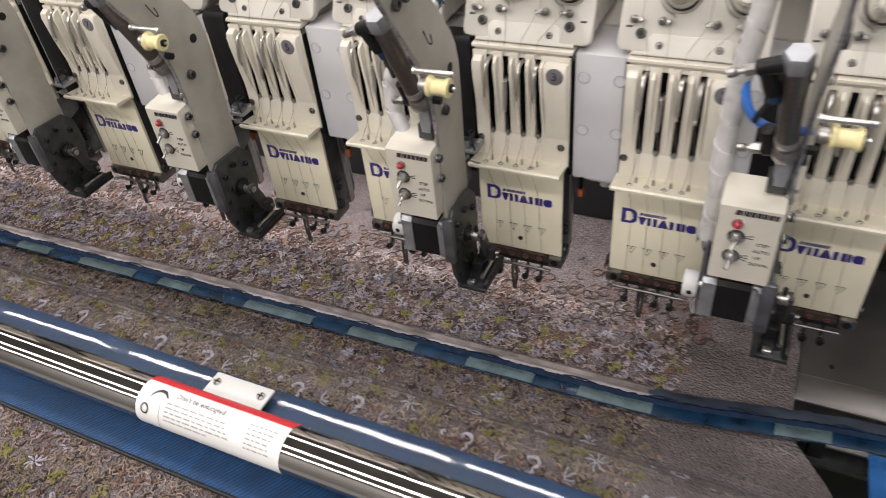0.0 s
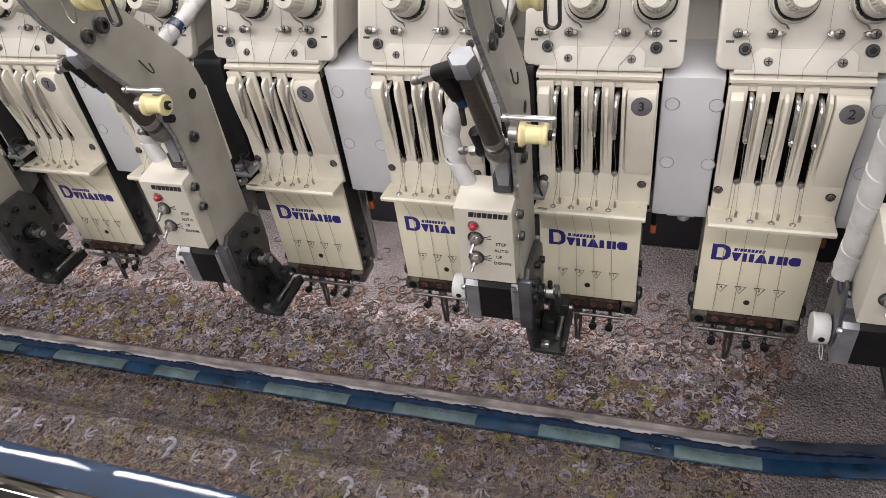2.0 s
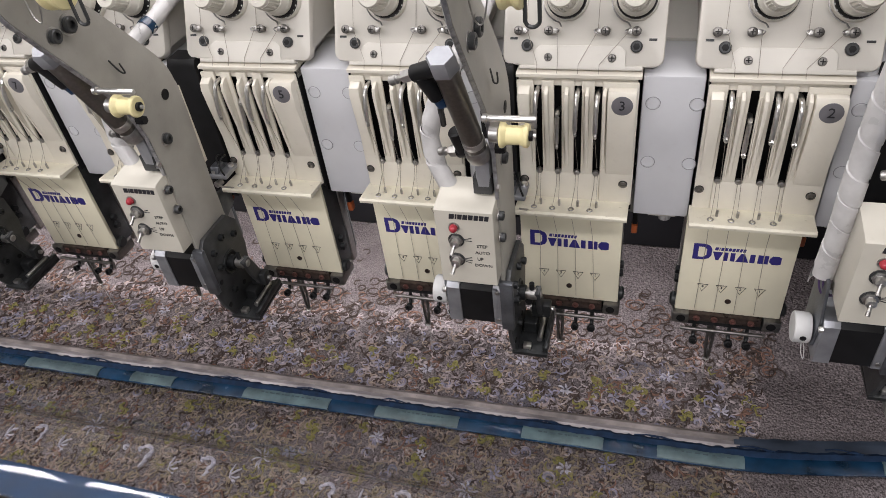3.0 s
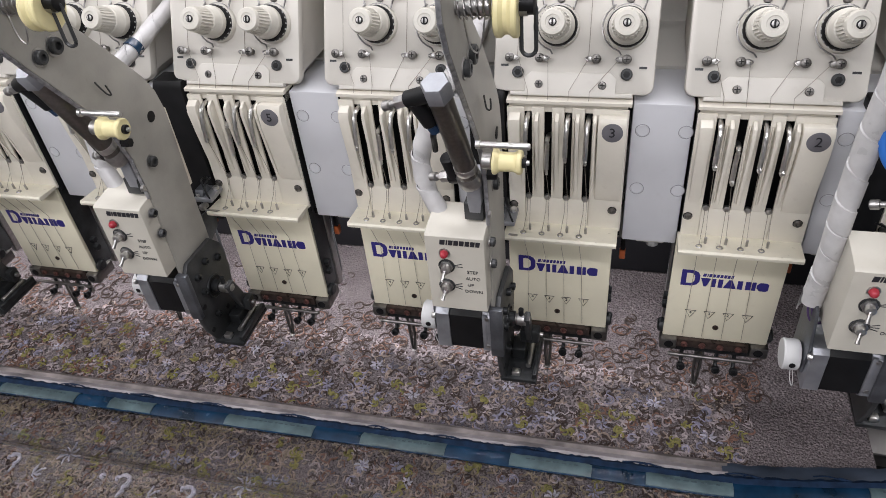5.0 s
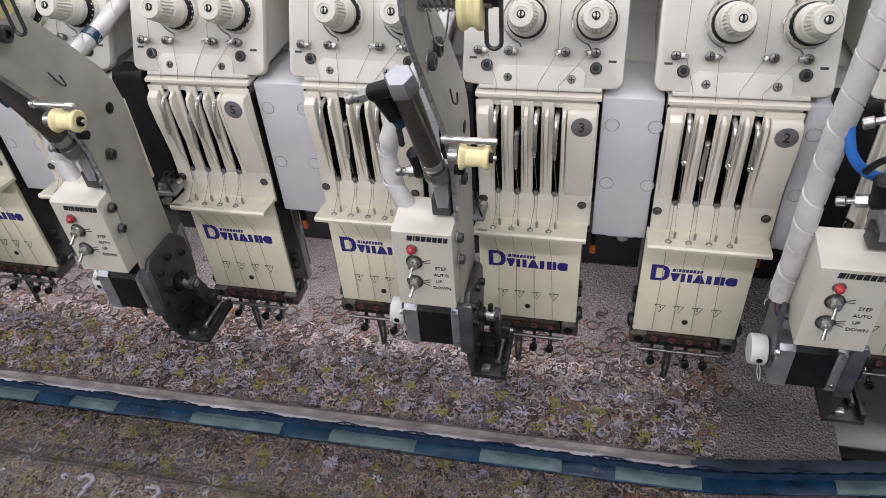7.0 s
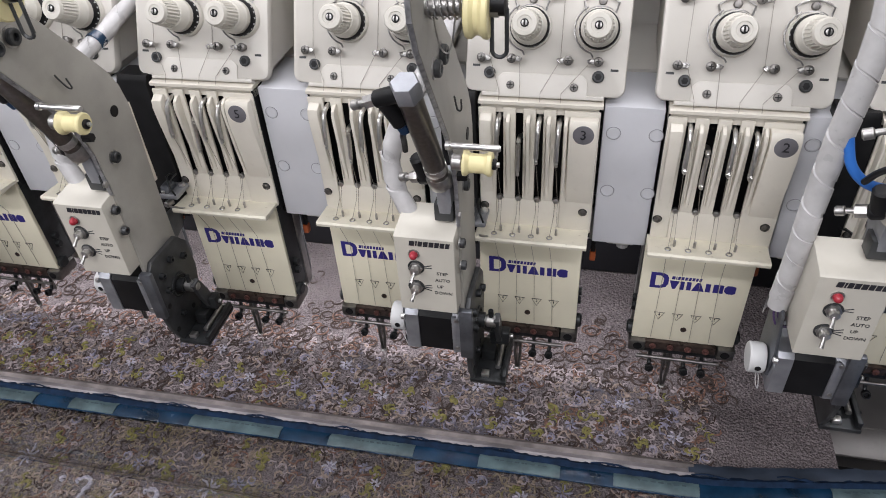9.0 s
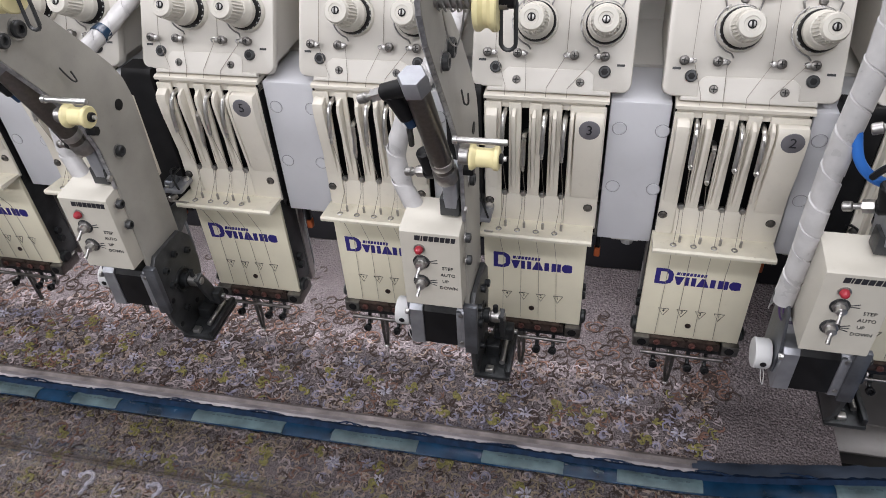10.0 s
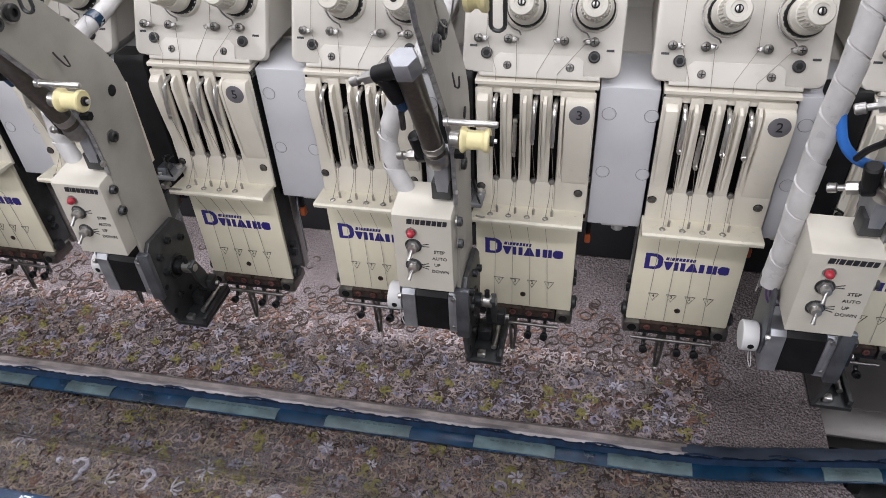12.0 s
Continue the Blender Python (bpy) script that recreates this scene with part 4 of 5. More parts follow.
device = build_device()
ORIG = Vector((-0.07, -0.09, 0.95))
for n in (1, 5, 7, 9):
    dev = copy_thing(device, pose(0.6 - 0.2 * n + ORIG.x, ORIG.y, ORIG.z))
    if n > 1:                   # their rollers are clamped a little higher on the arm
        for ch in dev.children:
            if ch.name.split(".")[0] in ("roller", "guide_pin", "lower_nut"):
                ch.location += Vector((0, -0.005, 0.016))


# ---- spiral-wrapped cable conduits ----
def conduit(name, pts, r, label, collar=True):
    path = smooth_path(pts, 10)
    c = thing(name, path[0], label, "cable conduit", "cable conduits")
    part("core", sweep(path, r * 0.94, 14), WRAP, c)
    # the wrap: an overlapping ribbon wound round the core
    bm = B()
    total = len(path) - 1
    turns = max(3, int(sum((b - a).length for a, b in zip(path, path[1:])) / 0.036))
    steps = turns * 18
    prev = None
    for k in range(steps + 1):
        f = k / steps * total
        i = min(int(f), total - 1)
        p = path[i].lerp(path[i + 1], f - i)
        d = (path[min(i + 1, total)] - path[i]).normalized()
        s = d.cross(Vector((0.1, 0.9, 0.3))).normalized()
        u = s.cross(d)
        a = 2 * math.pi * turns * k / steps
        n = math.cos(a) * s + math.sin(a) * u
        cur = [bm.verts.new(p + n * r * 0.90 - d * 0.0145), bm.verts.new(p + n * r * 1.02 - d * 0.0140), bm.verts.new(p + n * r * 1.05 + d * 0.0140), bm.verts.new(p + n * r * 0.90 + d * 0.0150)]
        if prev:
            for q in range(3):
                bm.faces.new((prev[q], prev[q + 1], cur[q + 1], cur[q]))
        prev = cur
    bmesh.ops.recalc_face_normals(bm, faces=bm.faces)
    part("spiral_wrap", bm, WRAP, c)
    return c


for n in (3, 5, 7, 9):
    X = 0.6 - 0.2 * n
    conduit("cable_conduit", [(X - 0.113, -0.108, 1.195), (X - 0.128, -0.100, 1.222), (X - 0.134, -0.090, 1.256), (X - 0.124, -0.075, 1.290), (X - 0.110, -0.045, 1.318), (X - 0.100, 0.0, 1.334), (X - 0.092, 0.06, 1.352), (X - 0.088, 0.11, 1.37)], 0.0098, "white spiral-wrapped cable conduit behind an arm plate")
conduit("cable_conduit", [(0.268, -0.095, 1.110), (0.270, -0.097, 1.170), (0.269, -0.100, 1.230), (0.271, -0.100, 1.300), (0.277, -0.095, 1.360), (0.282, -0.080, 1.420), (0.280, -0.05, 1.50), (0.278, 0.0, 1.60)], 0.0108, "thick white spiral-wrapped cable conduit beside a switch box")
wr = thing("cable_wire", (0.268, -0.095, 1.11), "dark purple wires leaving a conduit end", "wire")
for k in range(3):
    part("wire", sweep(smooth_path([(0.264 + 0.004 * k, -0.095, 1.125), (0.266 + 0.004 * k, -0.101, 1.100), (0.273 + 0.003 * k, -0.103, 1.088), (0.284 + 0.002 * k, -0.104, 1.092 + 0.002 * k)], 5), 0.0012, 6), VIOLET, wr)
hs = thing("blue_air_hose", (0.300, -0.11, 1.32), "bright blue bent air hose", "hose")
part("hose", sweep(smooth_path([(0.277, -0.105, 1.315), (0.284, -0.112, 1.292), (0.300, -0.118, 1.278), (0.325, -0.122, 1.276), (0.345, -0.125, 1.282)], 6), 0.0046, 10), BLUEHOSE, hs)
for n in (3, 5, 7, 9):
    X = 0.6 - 0.2 * n
    t = thing("tape_collar", (X - 0.101, 0.0, 1.33), "dark blue tape collar on a conduit", "tape")
    part("collar", rod((X - 0.1032, -0.014, 1.3302), (X - 0.1012, -0.004, 1.3328), 0.0108, 16), BLUETAPE, t)


# ---- cloth, guard film, tube ----
def cloth():
    bm = B()
    nx, xs = 150, (-2.05, 0.424)
    ys = [0.344, 0.25, 0.18, 0.12, 0.06, 0.02, -0.02, -0.06, -0.10, -0.15, -0.2, -0.26, -0.33, -0.41, -0.5, -0.6, -0.72, -0.80]
    rows = []
    for y in ys:
        row = []
        for i in range(nx + 1):
            reach = max(0.0, min(1.0, (-0.09 - y) / 0.10))
            x = xs[0] + (xs[1] + 0.075 * reach - xs[0]) * i / nx
            edge = 0.004 * noise.noise((y * 9, 3.1, 0)) if i == nx else 0
            z = BED + 0.0012 * noise.noise((x * 6, y * 6, 0.3)) - (0.012 * min(1, (-0.05 - y) / 0.2) if y < -0.05 else 0)
            row.append(bm.verts.new((x + edge, y, z)))
        rows.append(row)
    row = [bm.verts.new((v.co.x, -0.83, 0.30)) for v in rows[-1]]
    rows.append(row)
    for a, b in zip(rows, rows[1:]):
        for i in range(nx):
            bm.faces.new((a[i], b[i], b[i + 1], a[i + 1]))
    ext = bmesh.ops.extrude_face_region(bm, geom=bm.faces[:])
    bmesh.ops.translate(bm, verts=[v for v in ext["geom"] if isinstance(v, bmesh.types.BMVert)], vec=(0, 0, -0.0045))
    bmesh.ops.recalc_face_normals(bm, faces=bm.faces)
    return solid("carpet_cloth", bm, CLOTH, "beige tufted cloth stretched over the sewing bed", "cloth")


cloth()


def bed_z(x, y):
    return BED + 0.0012 * noise.noise((x * 6, y * 6, 0.3)) - (0.012 * min(1, (-0.05 - y) / 0.2) if y < -0.05 else 0)


YARNS = {
    "beige": (0.312, 0.264, 0.272), "sand": (0.280, 0.220, 0.190), "brown": (0.060, 0.042, 0.037), "rust": (0.175, 0.102, 0.080),
    "lavender": (0.235, 0.222, 0.290), "white": (0.380, 0.362, 0.420), "olive": (0.200, 0.180, 0.068), "slate": (0.120, 0.113, 0.137), "khaki": (0.225, 0.182, 0.135),
}
YMAT = {k: mat(k + "_yarn", c, 0.85, var=0.25, scale=160, bump=0.8, bscale=900, spec=0.2) for k, c in YARNS.items()}


def stitches():
    """Embroidered curls, stars, rings and hooks: one mesh of yarn for each colour."""
    rnd = random.Random(7)
    shapes = {k: [] for k in YARNS}

    def arc(cx, cy, R, a0, a1):
        n = max(3, int(abs(a1 - a0) / 0.6))
        return [(cx + R * math.cos(a0 + (a1 - a0) * k / n), cy + R * math.sin(a0 + (a1 - a0) * k / n)) for k in range(n + 1)]

    def ground(x, y):
        """The colour of the filling curls: pinkish by the heads, mixed before them, khaki under the film."""
        patch = 0.5 + 0.6 * noise.noise((x * 16, y * 20, 2.2)) + rnd.uniform(-0.22, 0.22)
        if y > 0.045 + 0.02 * noise.noise((x * 12, 4.0, 0)):
            return "beige" if patch < 0.62 else "sand" if patch < 0.85 else "brown"
        if y > -0.10:
            return "olive" if patch < 0.12 else "rust" if patch < 0.28 else "beige" if patch < 0.50 else "brown" if patch < 0.62 else "sand" if patch < 0.78 else "lavender" if patch < 0.90 else "slate"
        return "olive" if patch < 0.14 else "khaki" if patch < 0.42 else "brown" if patch < 0.48 else "sand" if patch < 0.68 else "rust" if patch < 0.78 else "beige" if patch < 0.94 else "slate"

    for _ in range(29000):
        x, y = rnd.uniform(-1.75, 0.33), rnd.uniform(-0.78, 0.085)
        if x > 0.25 + 0.05 * noise.noise((y * 10, 1.7, 0)):
            continue
        if y > 0.03 and rnd.random() < (y - 0.03) / 0.06:
            continue
        col = ground(x, y)
        R, a = rnd.uniform(0.0028, 0.0078) * (1.25 if col in ("brown", "rust") else 1), rnd.uniform(0, 6.28)
        wob = R * 0.28
        curl = [(px + rnd.uniform(-wob, wob), py + rnd.uniform(-wob, wob)) for px, py in arc(x, y, R, a, a + rnd.uniform(1.6, 4.4))]
        shapes[col].append((curl, rnd.uniform(0.0008, 0.0016)))
    for _ in range(900):
        x, y = rnd.uniform(-1.5, 0.36), 0.04 + abs(rnd.gauss(0, 0.06))
        if y > 0.27 or x > 0.30:
            continue
        a = rnd.uniform(0, 6.28)
        shapes[rnd.choice(("brown", "rust", "brown"))].append((arc(x, y, rnd.uniform(0.006, 0.012), a, a + rnd.uniform(2.5, 6)), 0.0011))

    def star(x, y, L, tone, spokes=7):
        a = rnd.uniform(0, 6.28)
        for s in range(spokes):
            b, l = a + s * 2 * math.pi / spokes + rnd.uniform(-0.2, 0.2), L * rnd.uniform(0.7, 1.1)
            shapes[tone].append(([(x + 0.002 * math.cos(b), y + 0.002 * math.sin(b)), (x + l * 0.6 * math.cos(b), y + l * 0.6 * math.sin(b)), (x + l * math.cos(b + 0.2), y + l * math.sin(b + 0.2))], rnd.uniform(0.0014, 0.0020)))

    def wheel(x, y, R):
        a = rnd.uniform(0, 6.28)
        for s in range(4):
            shapes["lavender" if s % 2 else "beige"].append((arc(x + rnd.uniform(-1, 1) * 0.0012, y, R * (1 - 0.2 * s), a + s * 0.9, a + s * 0.9 + rnd.uniform(2.4, 4.0)), 0.0013))
        shapes["brown"].append((arc(x, y, R * 1.22, a + 3.4, a + 5.6), 0.0012))
        shapes["slate"].append((arc(x, y, R * 0.3, a, a + 4), 0.0014))

    def tuft(x, y, R):
        for s in range(6):
            b = rnd.uniform(0, 6.28)
            shapes["olive"].append((arc(x + R * 0.6 * math.cos(b), y + R * 0.6 * math.sin(b), R * rnd.uniform(0.35, 0.6), b, b + 3.2), 0.0016))

    def hook(x, y, k, tone):
        t = rnd.uniform(-0.25, 0.25)
        turn = lambda pts: [(x + k * (px * math.cos(t) - py * math.sin(t)), y + k * (px * math.sin(t) + py * math.cos(t))) for px, py in pts]
        for off in (0.0, 0.0022):
            shapes[tone].append((turn(arc(0, 0.004, 0.0100 - off, 2.7, -1.1) + [(0.0075 - off, -0.009), (0.0035, -0.0150), (0.0015, -0.0185)]), 0.0019))
        shapes["white"].append((turn(arc(-0.0085, 0.0075, 0.0026, 0, 5.5)), 0.0017))

    def sprig(x, y, k, tone):
        for pts in ([(-0.005, 0.011), (-0.0062, 0.0), (-0.004, -0.010)], [(-0.004, -0.004), (0.002, 0.003), (0.007, 0.006)], [(-0.003, -0.006), (0.003, -0.007), (0.008, -0.004)], [(-0.003, -0.009), (0.003, -0.012), (0.006, -0.012)]):
            shapes[tone].append(([(x + k * px, y + k * py) for px, py in pts], 0.0018))

    jit = lambda v, e=0.005: v + rnd.uniform(-e, e)
    # before the heads: wheels and stars at a third of the head pitch
    for n in range(-25, 4):
        x = 0.0715 * n
        if x > 0.235:
            continue
        (star if n % 3 == 2 else wheel)(jit(x), jit(0.012), *((0.0115, "white") if n % 3 == 2 else (0.0105,)))
        star(jit(x), jit(-0.038), 0.0115, "lavender" if n % 3 else "white")
        tuft(jit(x + 0.024), jit(-0.054), 0.0095)
        tuft(jit(x - 0.030), jit(-0.018), 0.0085)
        wheel(jit(x + 0.044), jit(-0.060), 0.0085)
    # under and before the film: hooks, sprigs and a star, row behind row
    for row, y0 in enumerate((-0.255, -0.555)):
        for n in range(-4, 6):
            x0 = -0.59 + 0.296 * n + 0.1 * row
            for dx, dy, what in ((0.0, 0.0, "hook"), (0.055, -0.002, "sprig"), (0.104, 0.003, "hook"), (0.157, -0.002, "sprig"), (0.184, 0.034, "star"), (0.030, 0.032, "tuft"), (0.235, 0.030, "tuft"), (0.210, -0.010, "tuft"), (0.258, 0.004, "dot"), (0.120, 0.040, "tuft")):
                x, y = jit(x0 + dx, 0.004), jit(y0 + dy, 0.004)
                if x > 0.30 or x < -1.7:
                    continue
                if what == "hook":
                    hook(x, y, rnd.uniform(0.95, 1.15), "white")
                elif what == "sprig":
                    sprig(x, y, 1.1, "white")
                elif what == "star":
                    star(x, y, 0.018, "white", 8)
                elif what == "tuft":
                    tuft(x, y, 0.012)
                else:
                    shapes["white"].append((arc(x, y, 0.003, 0, 5.8), 0.0022))
    # a looser scatter between the rows
    for _ in range(170):
        x, y = rnd.uniform(-1.6, 0.24), rnd.choice((rnd.uniform(-0.22, -0.13), rnd.uniform(-0.50, -0.30)))
        what = rnd.random()
        if what < 0.45:
            tuft(x, y, rnd.uniform(0.007, 0.011))
        elif what < 0.75:
            wheel(x, y, rnd.uniform(0.006, 0.010))
        else:
            star(x, y, rnd.uniform(0.009, 0.014), rnd.choice(("lavender", "white")))
    for col, lines in shapes.items():
        verts, faces = [], []
        for pts, r in lines:
            base = len(verts)
            n = len(pts)
            lift = rnd.uniform(0.0002, 0.0024) + (0.0012 if col in ("white", "lavender", "olive") else 0)
            for i, (x, y) in enumerate(pts):
                xa, ya = pts[max(0, i - 1)]
                xb, yb = pts[min(n - 1, i + 1)]
                L = math.hypot(xb - xa, yb - ya) or 1
                nxx, nyy = -(yb - ya) / L, (xb - xa) / L
                z = bed_z(x, y) + lift
                rr = r * (0.55 if i in (0, n - 1) else 1.0) * (1 + 0.18 * math.sin(i * 2.4 + base))
                for c, s in ((1.0, -0.3), (0.75, 0.9), (0.0, 1.35), (-0.75, 0.9), (-1.0, -0.3)):
                    verts.append((x + nxx * rr * c, y + nyy * rr * c, z + rr * s))
            for i in range(n - 1):
                for k in range(4):
                    p = base + i * 5 + k
                    faces.append((p, p + 1, p + 6, p + 5))
        me = bpy.data.meshes.new("embroidery_stitches")
        me.from_pydata(verts, [], faces)
        finish(me, YMAT[col], True)
        tagged(new("embroidery_stitches", me), col + " chain stitches sewn on the beige cloth", "embroidery", "", "stuff")


stitches()


# ---- clear guard film with a taped edge ----
def tape_y(x):
    u = max(0.0, min(1.0, (x - 0.2) / 0.35))
    return -0.116 + 0.036 * u * u * (3 - 2 * u) + 0.018 * (x + 0.25)


PROFILE = smooth_path([(0, y, z) for y, z in ((-0.472, 1.0426), (-0.455, 1.0450), (-0.435, 1.0460), (-0.415, 1.0450), (-0.395, 1.0415), (-0.366, 1.0250), (-0.336, 0.985), (-0.303, 0.925), (-0.266, 0.868), (-0.226, 0.830), (-0.190, 0.812), (-0.160, 0.804), (-0.138, 0.803))], 4)


def film_point(x, s):
    """s runs from 0 at the tube to 1 at the taped edge."""
    f = s * (len(PROFILE) - 1)
    i = min(int(f), len(PROFILE) - 2)
    p = PROFILE[i].lerp(PROFILE[i + 1], f - i)
    u = max(0.0, min(1.0, (p.y + 0.30) / 0.15))
    w = 0.003 * noise.noise((x * 2, s * 2, 5)) * min(1, s * 4) * (1 - s)
    return Vector((x, p.y + (tape_y(x) + 0.138) * u * u * (3 - 2 * u), p.z + w))


FX0, FX1 = -1.55, 0.515
guard = thing("guard_film", (-0.5, -0.3, 0.80), "clear curved plastic guard film edged with blue tape", "plastic guard")
bm = B()
NX, NS = 90, 40
grid = [[bm.verts.new(film_point(FX0 + (FX1 - FX0) * i / NX, s / NS)) for s in range(NS + 1)] for i in range(NX + 1)]
for i in range(NX):
    for s in range(NS):
        bm.faces.new((grid[i][s], grid[i + 1][s], grid[i + 1][s + 1], grid[i][s + 1]))
film = part("film_sheet", bm, FILM, guard)
film.visible_shadow = False


def strip(x0, x1, s0, s1, lift, jag=0.0, n=None, seed=0):
    rnd = random.Random(seed)
    bm = B()
    n = n or max(2, int((x1 - x0) / 0.012))
    rows = []
    for i in range(n + 1):
        x = x0 + (x1 - x0) * i / n
        a, b = film_point(x, 1.0), film_point(x, 0.86)
        d = (b - a).normalized()
        up = Vector((0, d.z, -d.y)) * (-1 if d.y > 0 else 1)
        up = up if up.z > 0 else -up
        e = rnd.uniform(-jag, jag) if jag else 0
        p, q = a + d * (s0 + e), a + d * (s1 + rnd.uniform(-1, 1) * 0.0004)
        rows.append([bm.verts.new(p + up * lift), bm.verts.new(p.lerp(q, 0.5) + up * (lift + 0.0035)), bm.verts.new(q + up * lift), bm.verts.new(q - up * 0.0008), bm.verts.new(p - up * 0.0008)])
    for a, b in zip(rows, rows[1:]):
        for k in range(5):
            bm.faces.new((a[k], b[k], b[(k + 1) % 5], a[(k + 1) % 5]))
    bm.faces.new(rows[0][::-1])
    bm.faces.new(rows[-1])
    bmesh.ops.recalc_face_normals(bm, faces=bm.faces)
    return bm


part("edge_fray", strip(FX0, FX1 + 0.35, -0.003, 0.010, 0.0030, 0.0019, 480, 3), FRAY, guard, "dark frayed tape edge")
tr = random.Random(21)
for k in range(17):
    x = FX0 + 0.06 + k * 0.124 + tr.uniform(-0.015, 0.015)
    c = film_point(x, 1.0) + Vector((0, 0.004, 0.005))
    bm = B()
    for q in range(3):
        w2 = tr.uniform(0.008, 0.026)
        dx = tr.uniform(-0.01, 0.01)
        sweep(smooth_path([c + Vector((dx - w2, -0.003, 0)), c + Vector((dx - w2 * 0.3, tr.uniform(-0.002, 0.0005), 0.0006)), c + Vector((dx + w2 * 0.4, tr.uniform(-0.002, 0.0002), 0.0003)), c + Vector((dx + w2, -0.003, 0))], 4), 0.0009, 5, bm)
    part("loose_shred", bm, FRAY, guard)
part("blue_tape", strip(FX0, FX1 + 0.35, 0.002, 0.031, 0.0010, 0.0006, None, 4), BLUETAPE, guard, "glossy dark blue tape")
rnd = random.Random(11)
for x0, x1 in ((-1.50, -1.37), (-1.27, -1.13), (-1.05, -0.96), (-0.875, -0.733), (-0.672, -0.596), (-0.472, -0.332), (-0.259, -0.136), (-0.046, 0.063), (0.132, 0.239), (0.40, 0.47)):
    t = part("teal_tape", strip(x0, x1, 0.008, 0.030, 0.0026, 0.0013, None, int(-x0 * 100) + 300), TEAL, guard, "faded teal tape with worn print")
    bm = B()
    x = x0 + (x1 - x0) * 0.2
    while x < x1 - 0.02:
        w = rnd.uniform(0.003, 0.008)
        a, b = film_point(x, 1.0), film_point(x, 0.86)
        d = (b - a).normalized()
        c = a + d * 0.017 + Vector((0, 0, 0.0062))
        box(x, x + w, c.y - 0.0011, c.y + 0.0011, c.z - 0.0003, c.z + 0.0003, bm=bm)
        x += w + rnd.uniform(0.001, 0.004)
    part("print_line", bm, PRINT, t)
part("side_tape", prism([(-0.46, 1.047), (-0.435, 1.043), (-0.388, 0.977), (-0.295, 0.850), (-0.195, 0.809), (-0.10, 0.806), (-0.10, 0.801), (-0.195, 0.804), (-0.295, 0.845), (-0.388, 0.970), (-0.437, 1.038), (-0.46, 1.042)], "x", FX1, FX1 + 0.09, 0.001), SIDEBLUE, guard, "blue taped side of the film")

# pale plastic edge piece behind the tape
pale = thing("edge_strip", (-0.5, -0.1, 0.80), "pale translucent plastic strip along the taped edge", "plastic strip")
PALE = mat("pale_plastic", (0.30, 0.275, 0.285), 0.40, var=0.30, scale=22, spots=0.35, bump=0.15, bscale=60)
part("pale_part", strip(FX0, 0.235, -0.0165, 0.003, 0.0006, 0.0002, 60, 8), PALE, pale)
part("clear_part", strip(FX0, 0.235, -0.029, -0.0160, 0.0002, 0.0003, 60, 12), mat("smoky_plastic", (0.185, 0.160, 0.155), 0.38, var=0.35, scale=30, spots=0.5, bump=0.2, bscale=80), pale, "smoky outer part of the strip")
# the strip's right end lies in shadow; the darker colour carries that shadow
part("shaded_part", strip(0.228, FX1 + 0.35, -0.025, 0.003, 0.0004, 0.0016, 60, 9), mat("shaded_film_end", (0.035, 0.045, 0.065), 0.4, var=0.3, scale=25), pale, "end of the strip in dark blue-grey, with its shadow painted in")

# ---- chrome tube with label ----
TY, TZ, TR = -0.490, 1.045, 0.0255
tube = thing("chrome_tube", (-0.4, TY, TZ), "polished chrome guard tube along the machine front", "metal tube")
part("tube", rod((-1.7, TY, TZ), (0.75, TY, TZ), TR, 40), CHROME, tube)
for ex in (-1.7, 0.75):
    part("end_cap", lathe([(TR + 0.001, -0.006), (TR + 0.001, 0.006), (TR - 0.003, 0.008)], (ex, TY, TZ), (1 if ex > 0 else -1, 0, 0), 28), BLACK, tube)


def wrap(x0, x1, a0, a1, r, bm=None, n=18):
    bm = bm or B()
    rows = []
    for i in range(n + 1):
        a = radians(a0 + (a1 - a0) * i / n)
        c, s = math.cos(a), math.sin(a)
        rows.append([bm.verts.new((x0, TY + r * c, TZ + r * s)), bm.verts.new((x1, TY + r * c, TZ + r * s))])
    for a, b in zip(rows, rows[1:]):
        bm.faces.new((a[0], a[1], b[1], b[0]))
    return bm


lab = thing("warning_label", (-0.17, TY, TZ + TR), "white warning label with a red band round the chrome tube", "label")
part("paper", wrap(-0.2655, -0.0735, 36, 200, TR + 0.0005), LABEL, lab)
part("red_band", wrap(-0.2655, -0.0735, 28, 70, TR + 0.0009), LABELRED, lab)


def on_tube(bm, x0, a0, r):
    """Bends flat lettering (x, z) round the tube; z counts down from the angle a0."""
    for v in bm.verts:
        a = radians(a0) - v.co.z / r
        v.co = Vector((x0 + v.co.x, TY + r * math.cos(a), TZ + r * math.sin(a)))
    return bm


part("lettering", on_tube(words("Don't be entangled", 0.0085, 0.0, 0.0, 0.0), -0.185, 92, TR + 0.0008), INK, lab)
rnd = random.Random(5)
for i in range(5):
    bm = B()
    x = -0.225
    while x < -0.145 - (0.02 if i == 4 else 0):
        w = rnd.uniform(0.004, 0.010)
        wrap(x, x + w, 113 + i * 10.5, 113 + i * 10.5 + 3.2, TR + 0.0009, bm, 2)
        x += w + 0.0022
    part("print_line", bm, GREYLINE, lab)
for i in range(6):
    bm = B()
    x = -0.118
    while x < -0.088:
        w = rnd.uniform(0.003, 0.007)
        wrap(x, x + w, 94 + i * 11, 94 + i * 11 + 3.2, TR + 0.0009, bm, 2)
        x += w + 0.002
    part("print_line", bm, GREYLINE, lab)
bm = B()
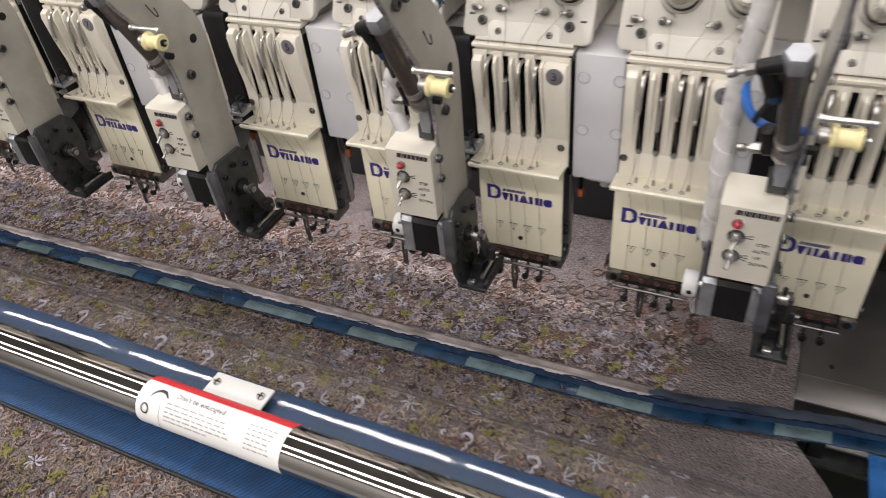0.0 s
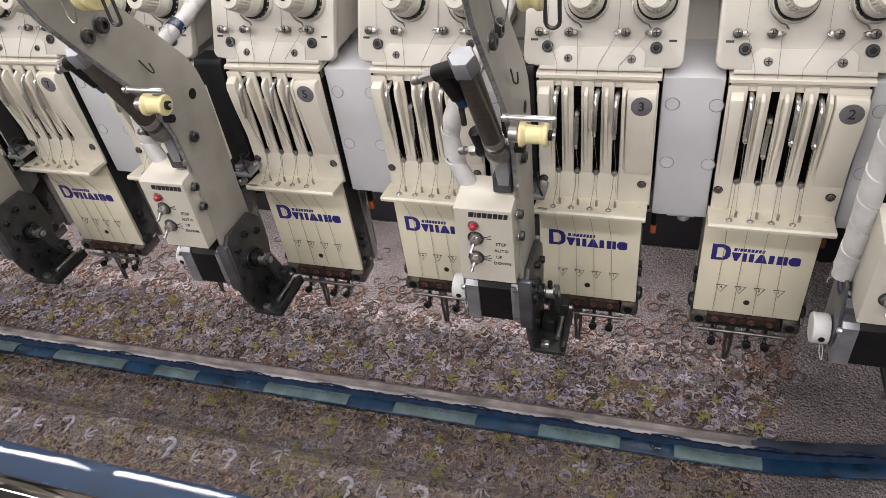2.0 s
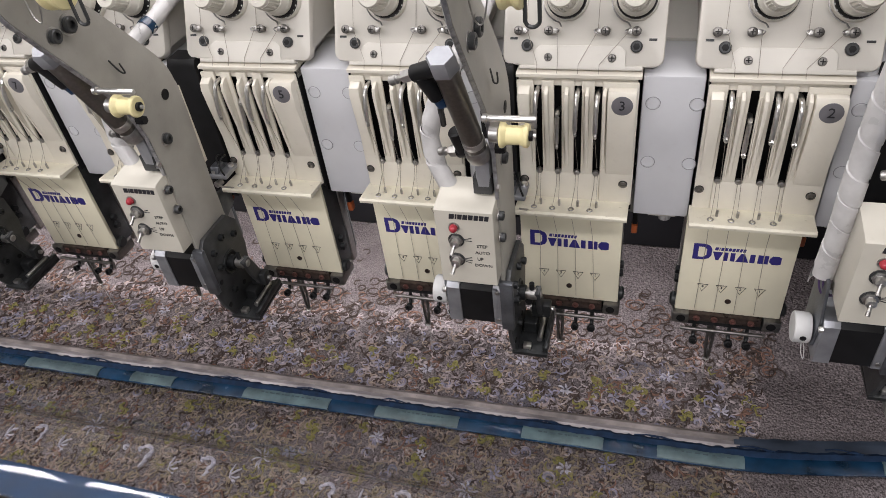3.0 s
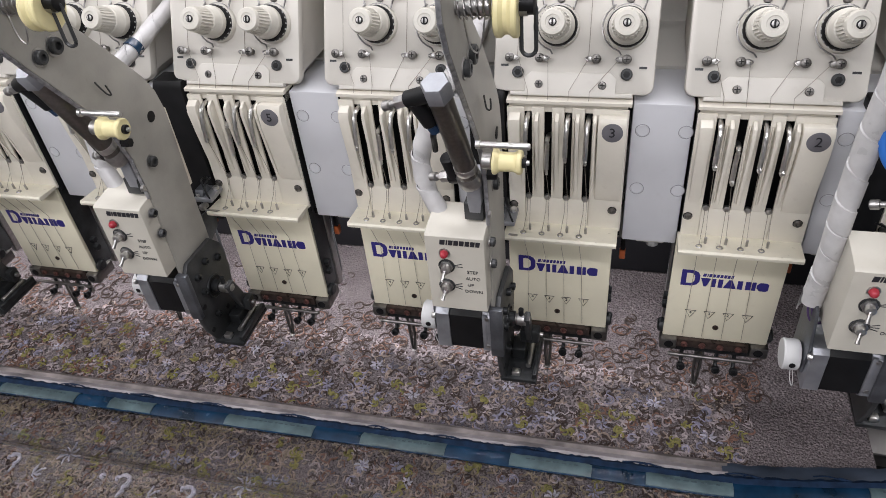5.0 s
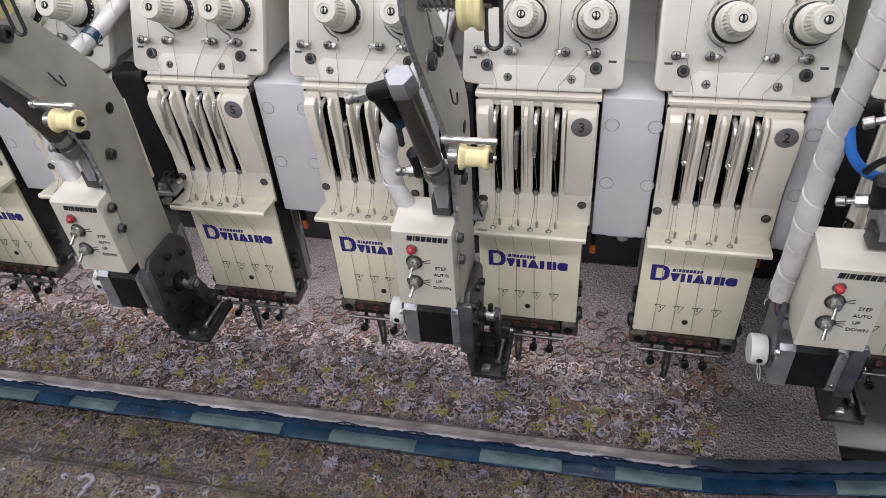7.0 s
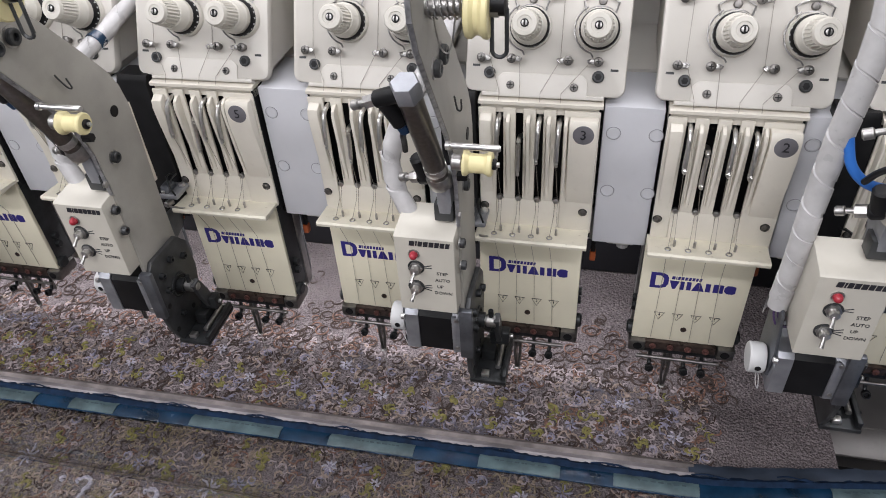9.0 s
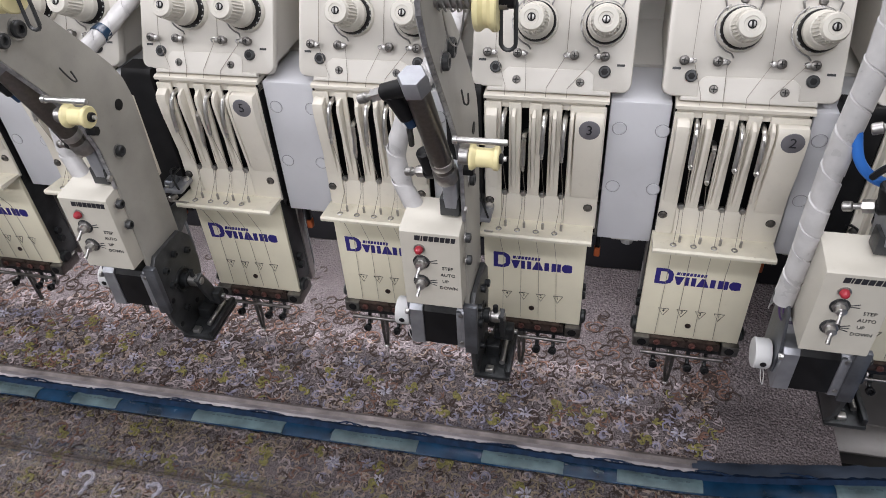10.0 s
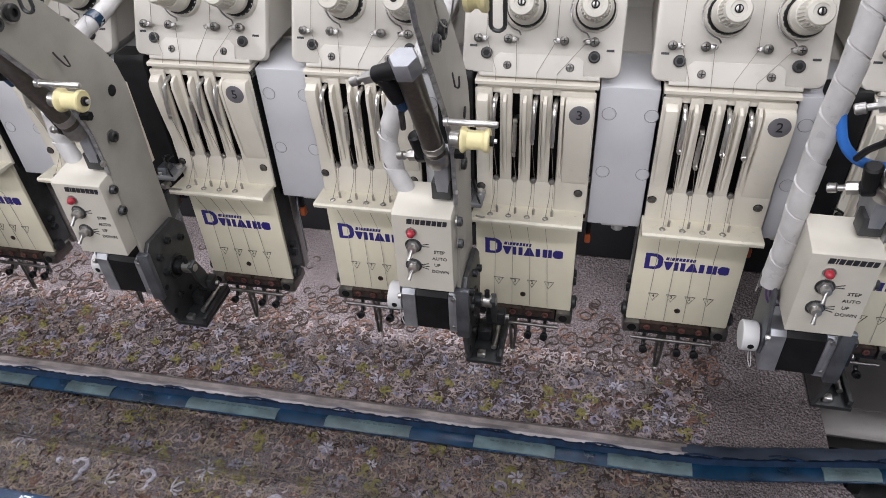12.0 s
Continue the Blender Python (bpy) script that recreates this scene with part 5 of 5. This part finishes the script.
for k in range(11):
    a = radians(15 + 13 * k)
    wdt = 3.0 + 9 * math.sin(math.pi * k / 11)
    xx = -0.250 + 0.013 * (1 - math.cos(a)) * 0.9
    wrap(xx, xx + 0.0026, 118 - 26 * math.sin(a) - wdt * 0.35, 118 - 26 * math.sin(a) + wdt * 0.35, TR + 0.0009, bm, 3)
part("emblem", bm, INK, lab)
bm = B()
for k in range(14):
    a = 2 * math.pi * k / 14
    xx = -0.2535 + 0.0045 * math.cos(a)
    wrap(xx, xx + 0.0024, 142 + 12 * math.sin(a), 142 + 12 * math.sin(a) + 4, TR + 0.0009, bm, 2)
part("emblem", bm, INK, lab)
part("fold_line", wrap(-0.2325, -0.2319, 55, 198, TR + 0.0009), GREYLINE, lab)

tag = thing("film_bracket", (-0.17, -0.45, 1.045), "white plastic bracket with two cross-head screws", "bracket")
bm = box(-0.2145, -0.1345, -0.4640, -0.4340, 1.0470, 1.0505, 0.0012)
part("bracket_plate", bm, WHITEP, tag)
part("bracket_lip", box(-0.2145, -0.1345, -0.4365, -0.4335, 1.0475, 1.0500, 0.001), WHITEP, tag)
for x in (-0.2055, -0.1445):
    sc = part("screw", lathe([(0.0052, 0), (0.0050, 0.0012), (0.003, 0.0020)], (x, -0.4470, 1.0505), (0, 0, 1), 14), STEEL, tag)
    bm = box(x - 0.0042, x + 0.0042, -0.4478, -0.4462, 1.0518, 1.0527)
    box(x - 0.0008, x + 0.0008, -0.4512, -0.4428, 1.0518, 1.0527, bm=bm)
    part("cross_recess", bm, BLACK, sc)

rail = thing("blue_rail", (-0.4, -0.46, 1.02), "blue painted flat rail behind the chrome tube", "rail")
part("rail_bar", box(-1.7, 0.75, -0.470, -0.424, 1.020, 1.038, 0.003), BLUEPAINT, rail)
band = thing("mesh_band", (-0.4, -0.54, 1.02), "blue ribbed mesh band in front of the chrome tube", "mesh band")
part("band", prism([(-0.495, 1.004), (-0.545, 1.010), (-0.546, 1.014), (-0.495, 1.009)], "x", -1.7, 0.75, 0.001), MESHBAND, band)
part("hem", rod((-1.7, -0.546, 1.0120), (0.75, -0.546, 1.0120), 0.0026, 8), BLACK, band)
for px in (-1.66, 0.72):
    st = thing("tube_stand", (px, -0.49, 0.0), "dark steel post that carries the chrome tube", "stand")
    part("post", box(px - 0.02, px + 0.02, -0.51, -0.47, 0.0, 1.02, 0.003), DARKGREY, st)
    part("foot", box(px - 0.06, px + 0.06, -0.56, -0.42, 0.0, 0.012, 0.002), DARKGREY, st)
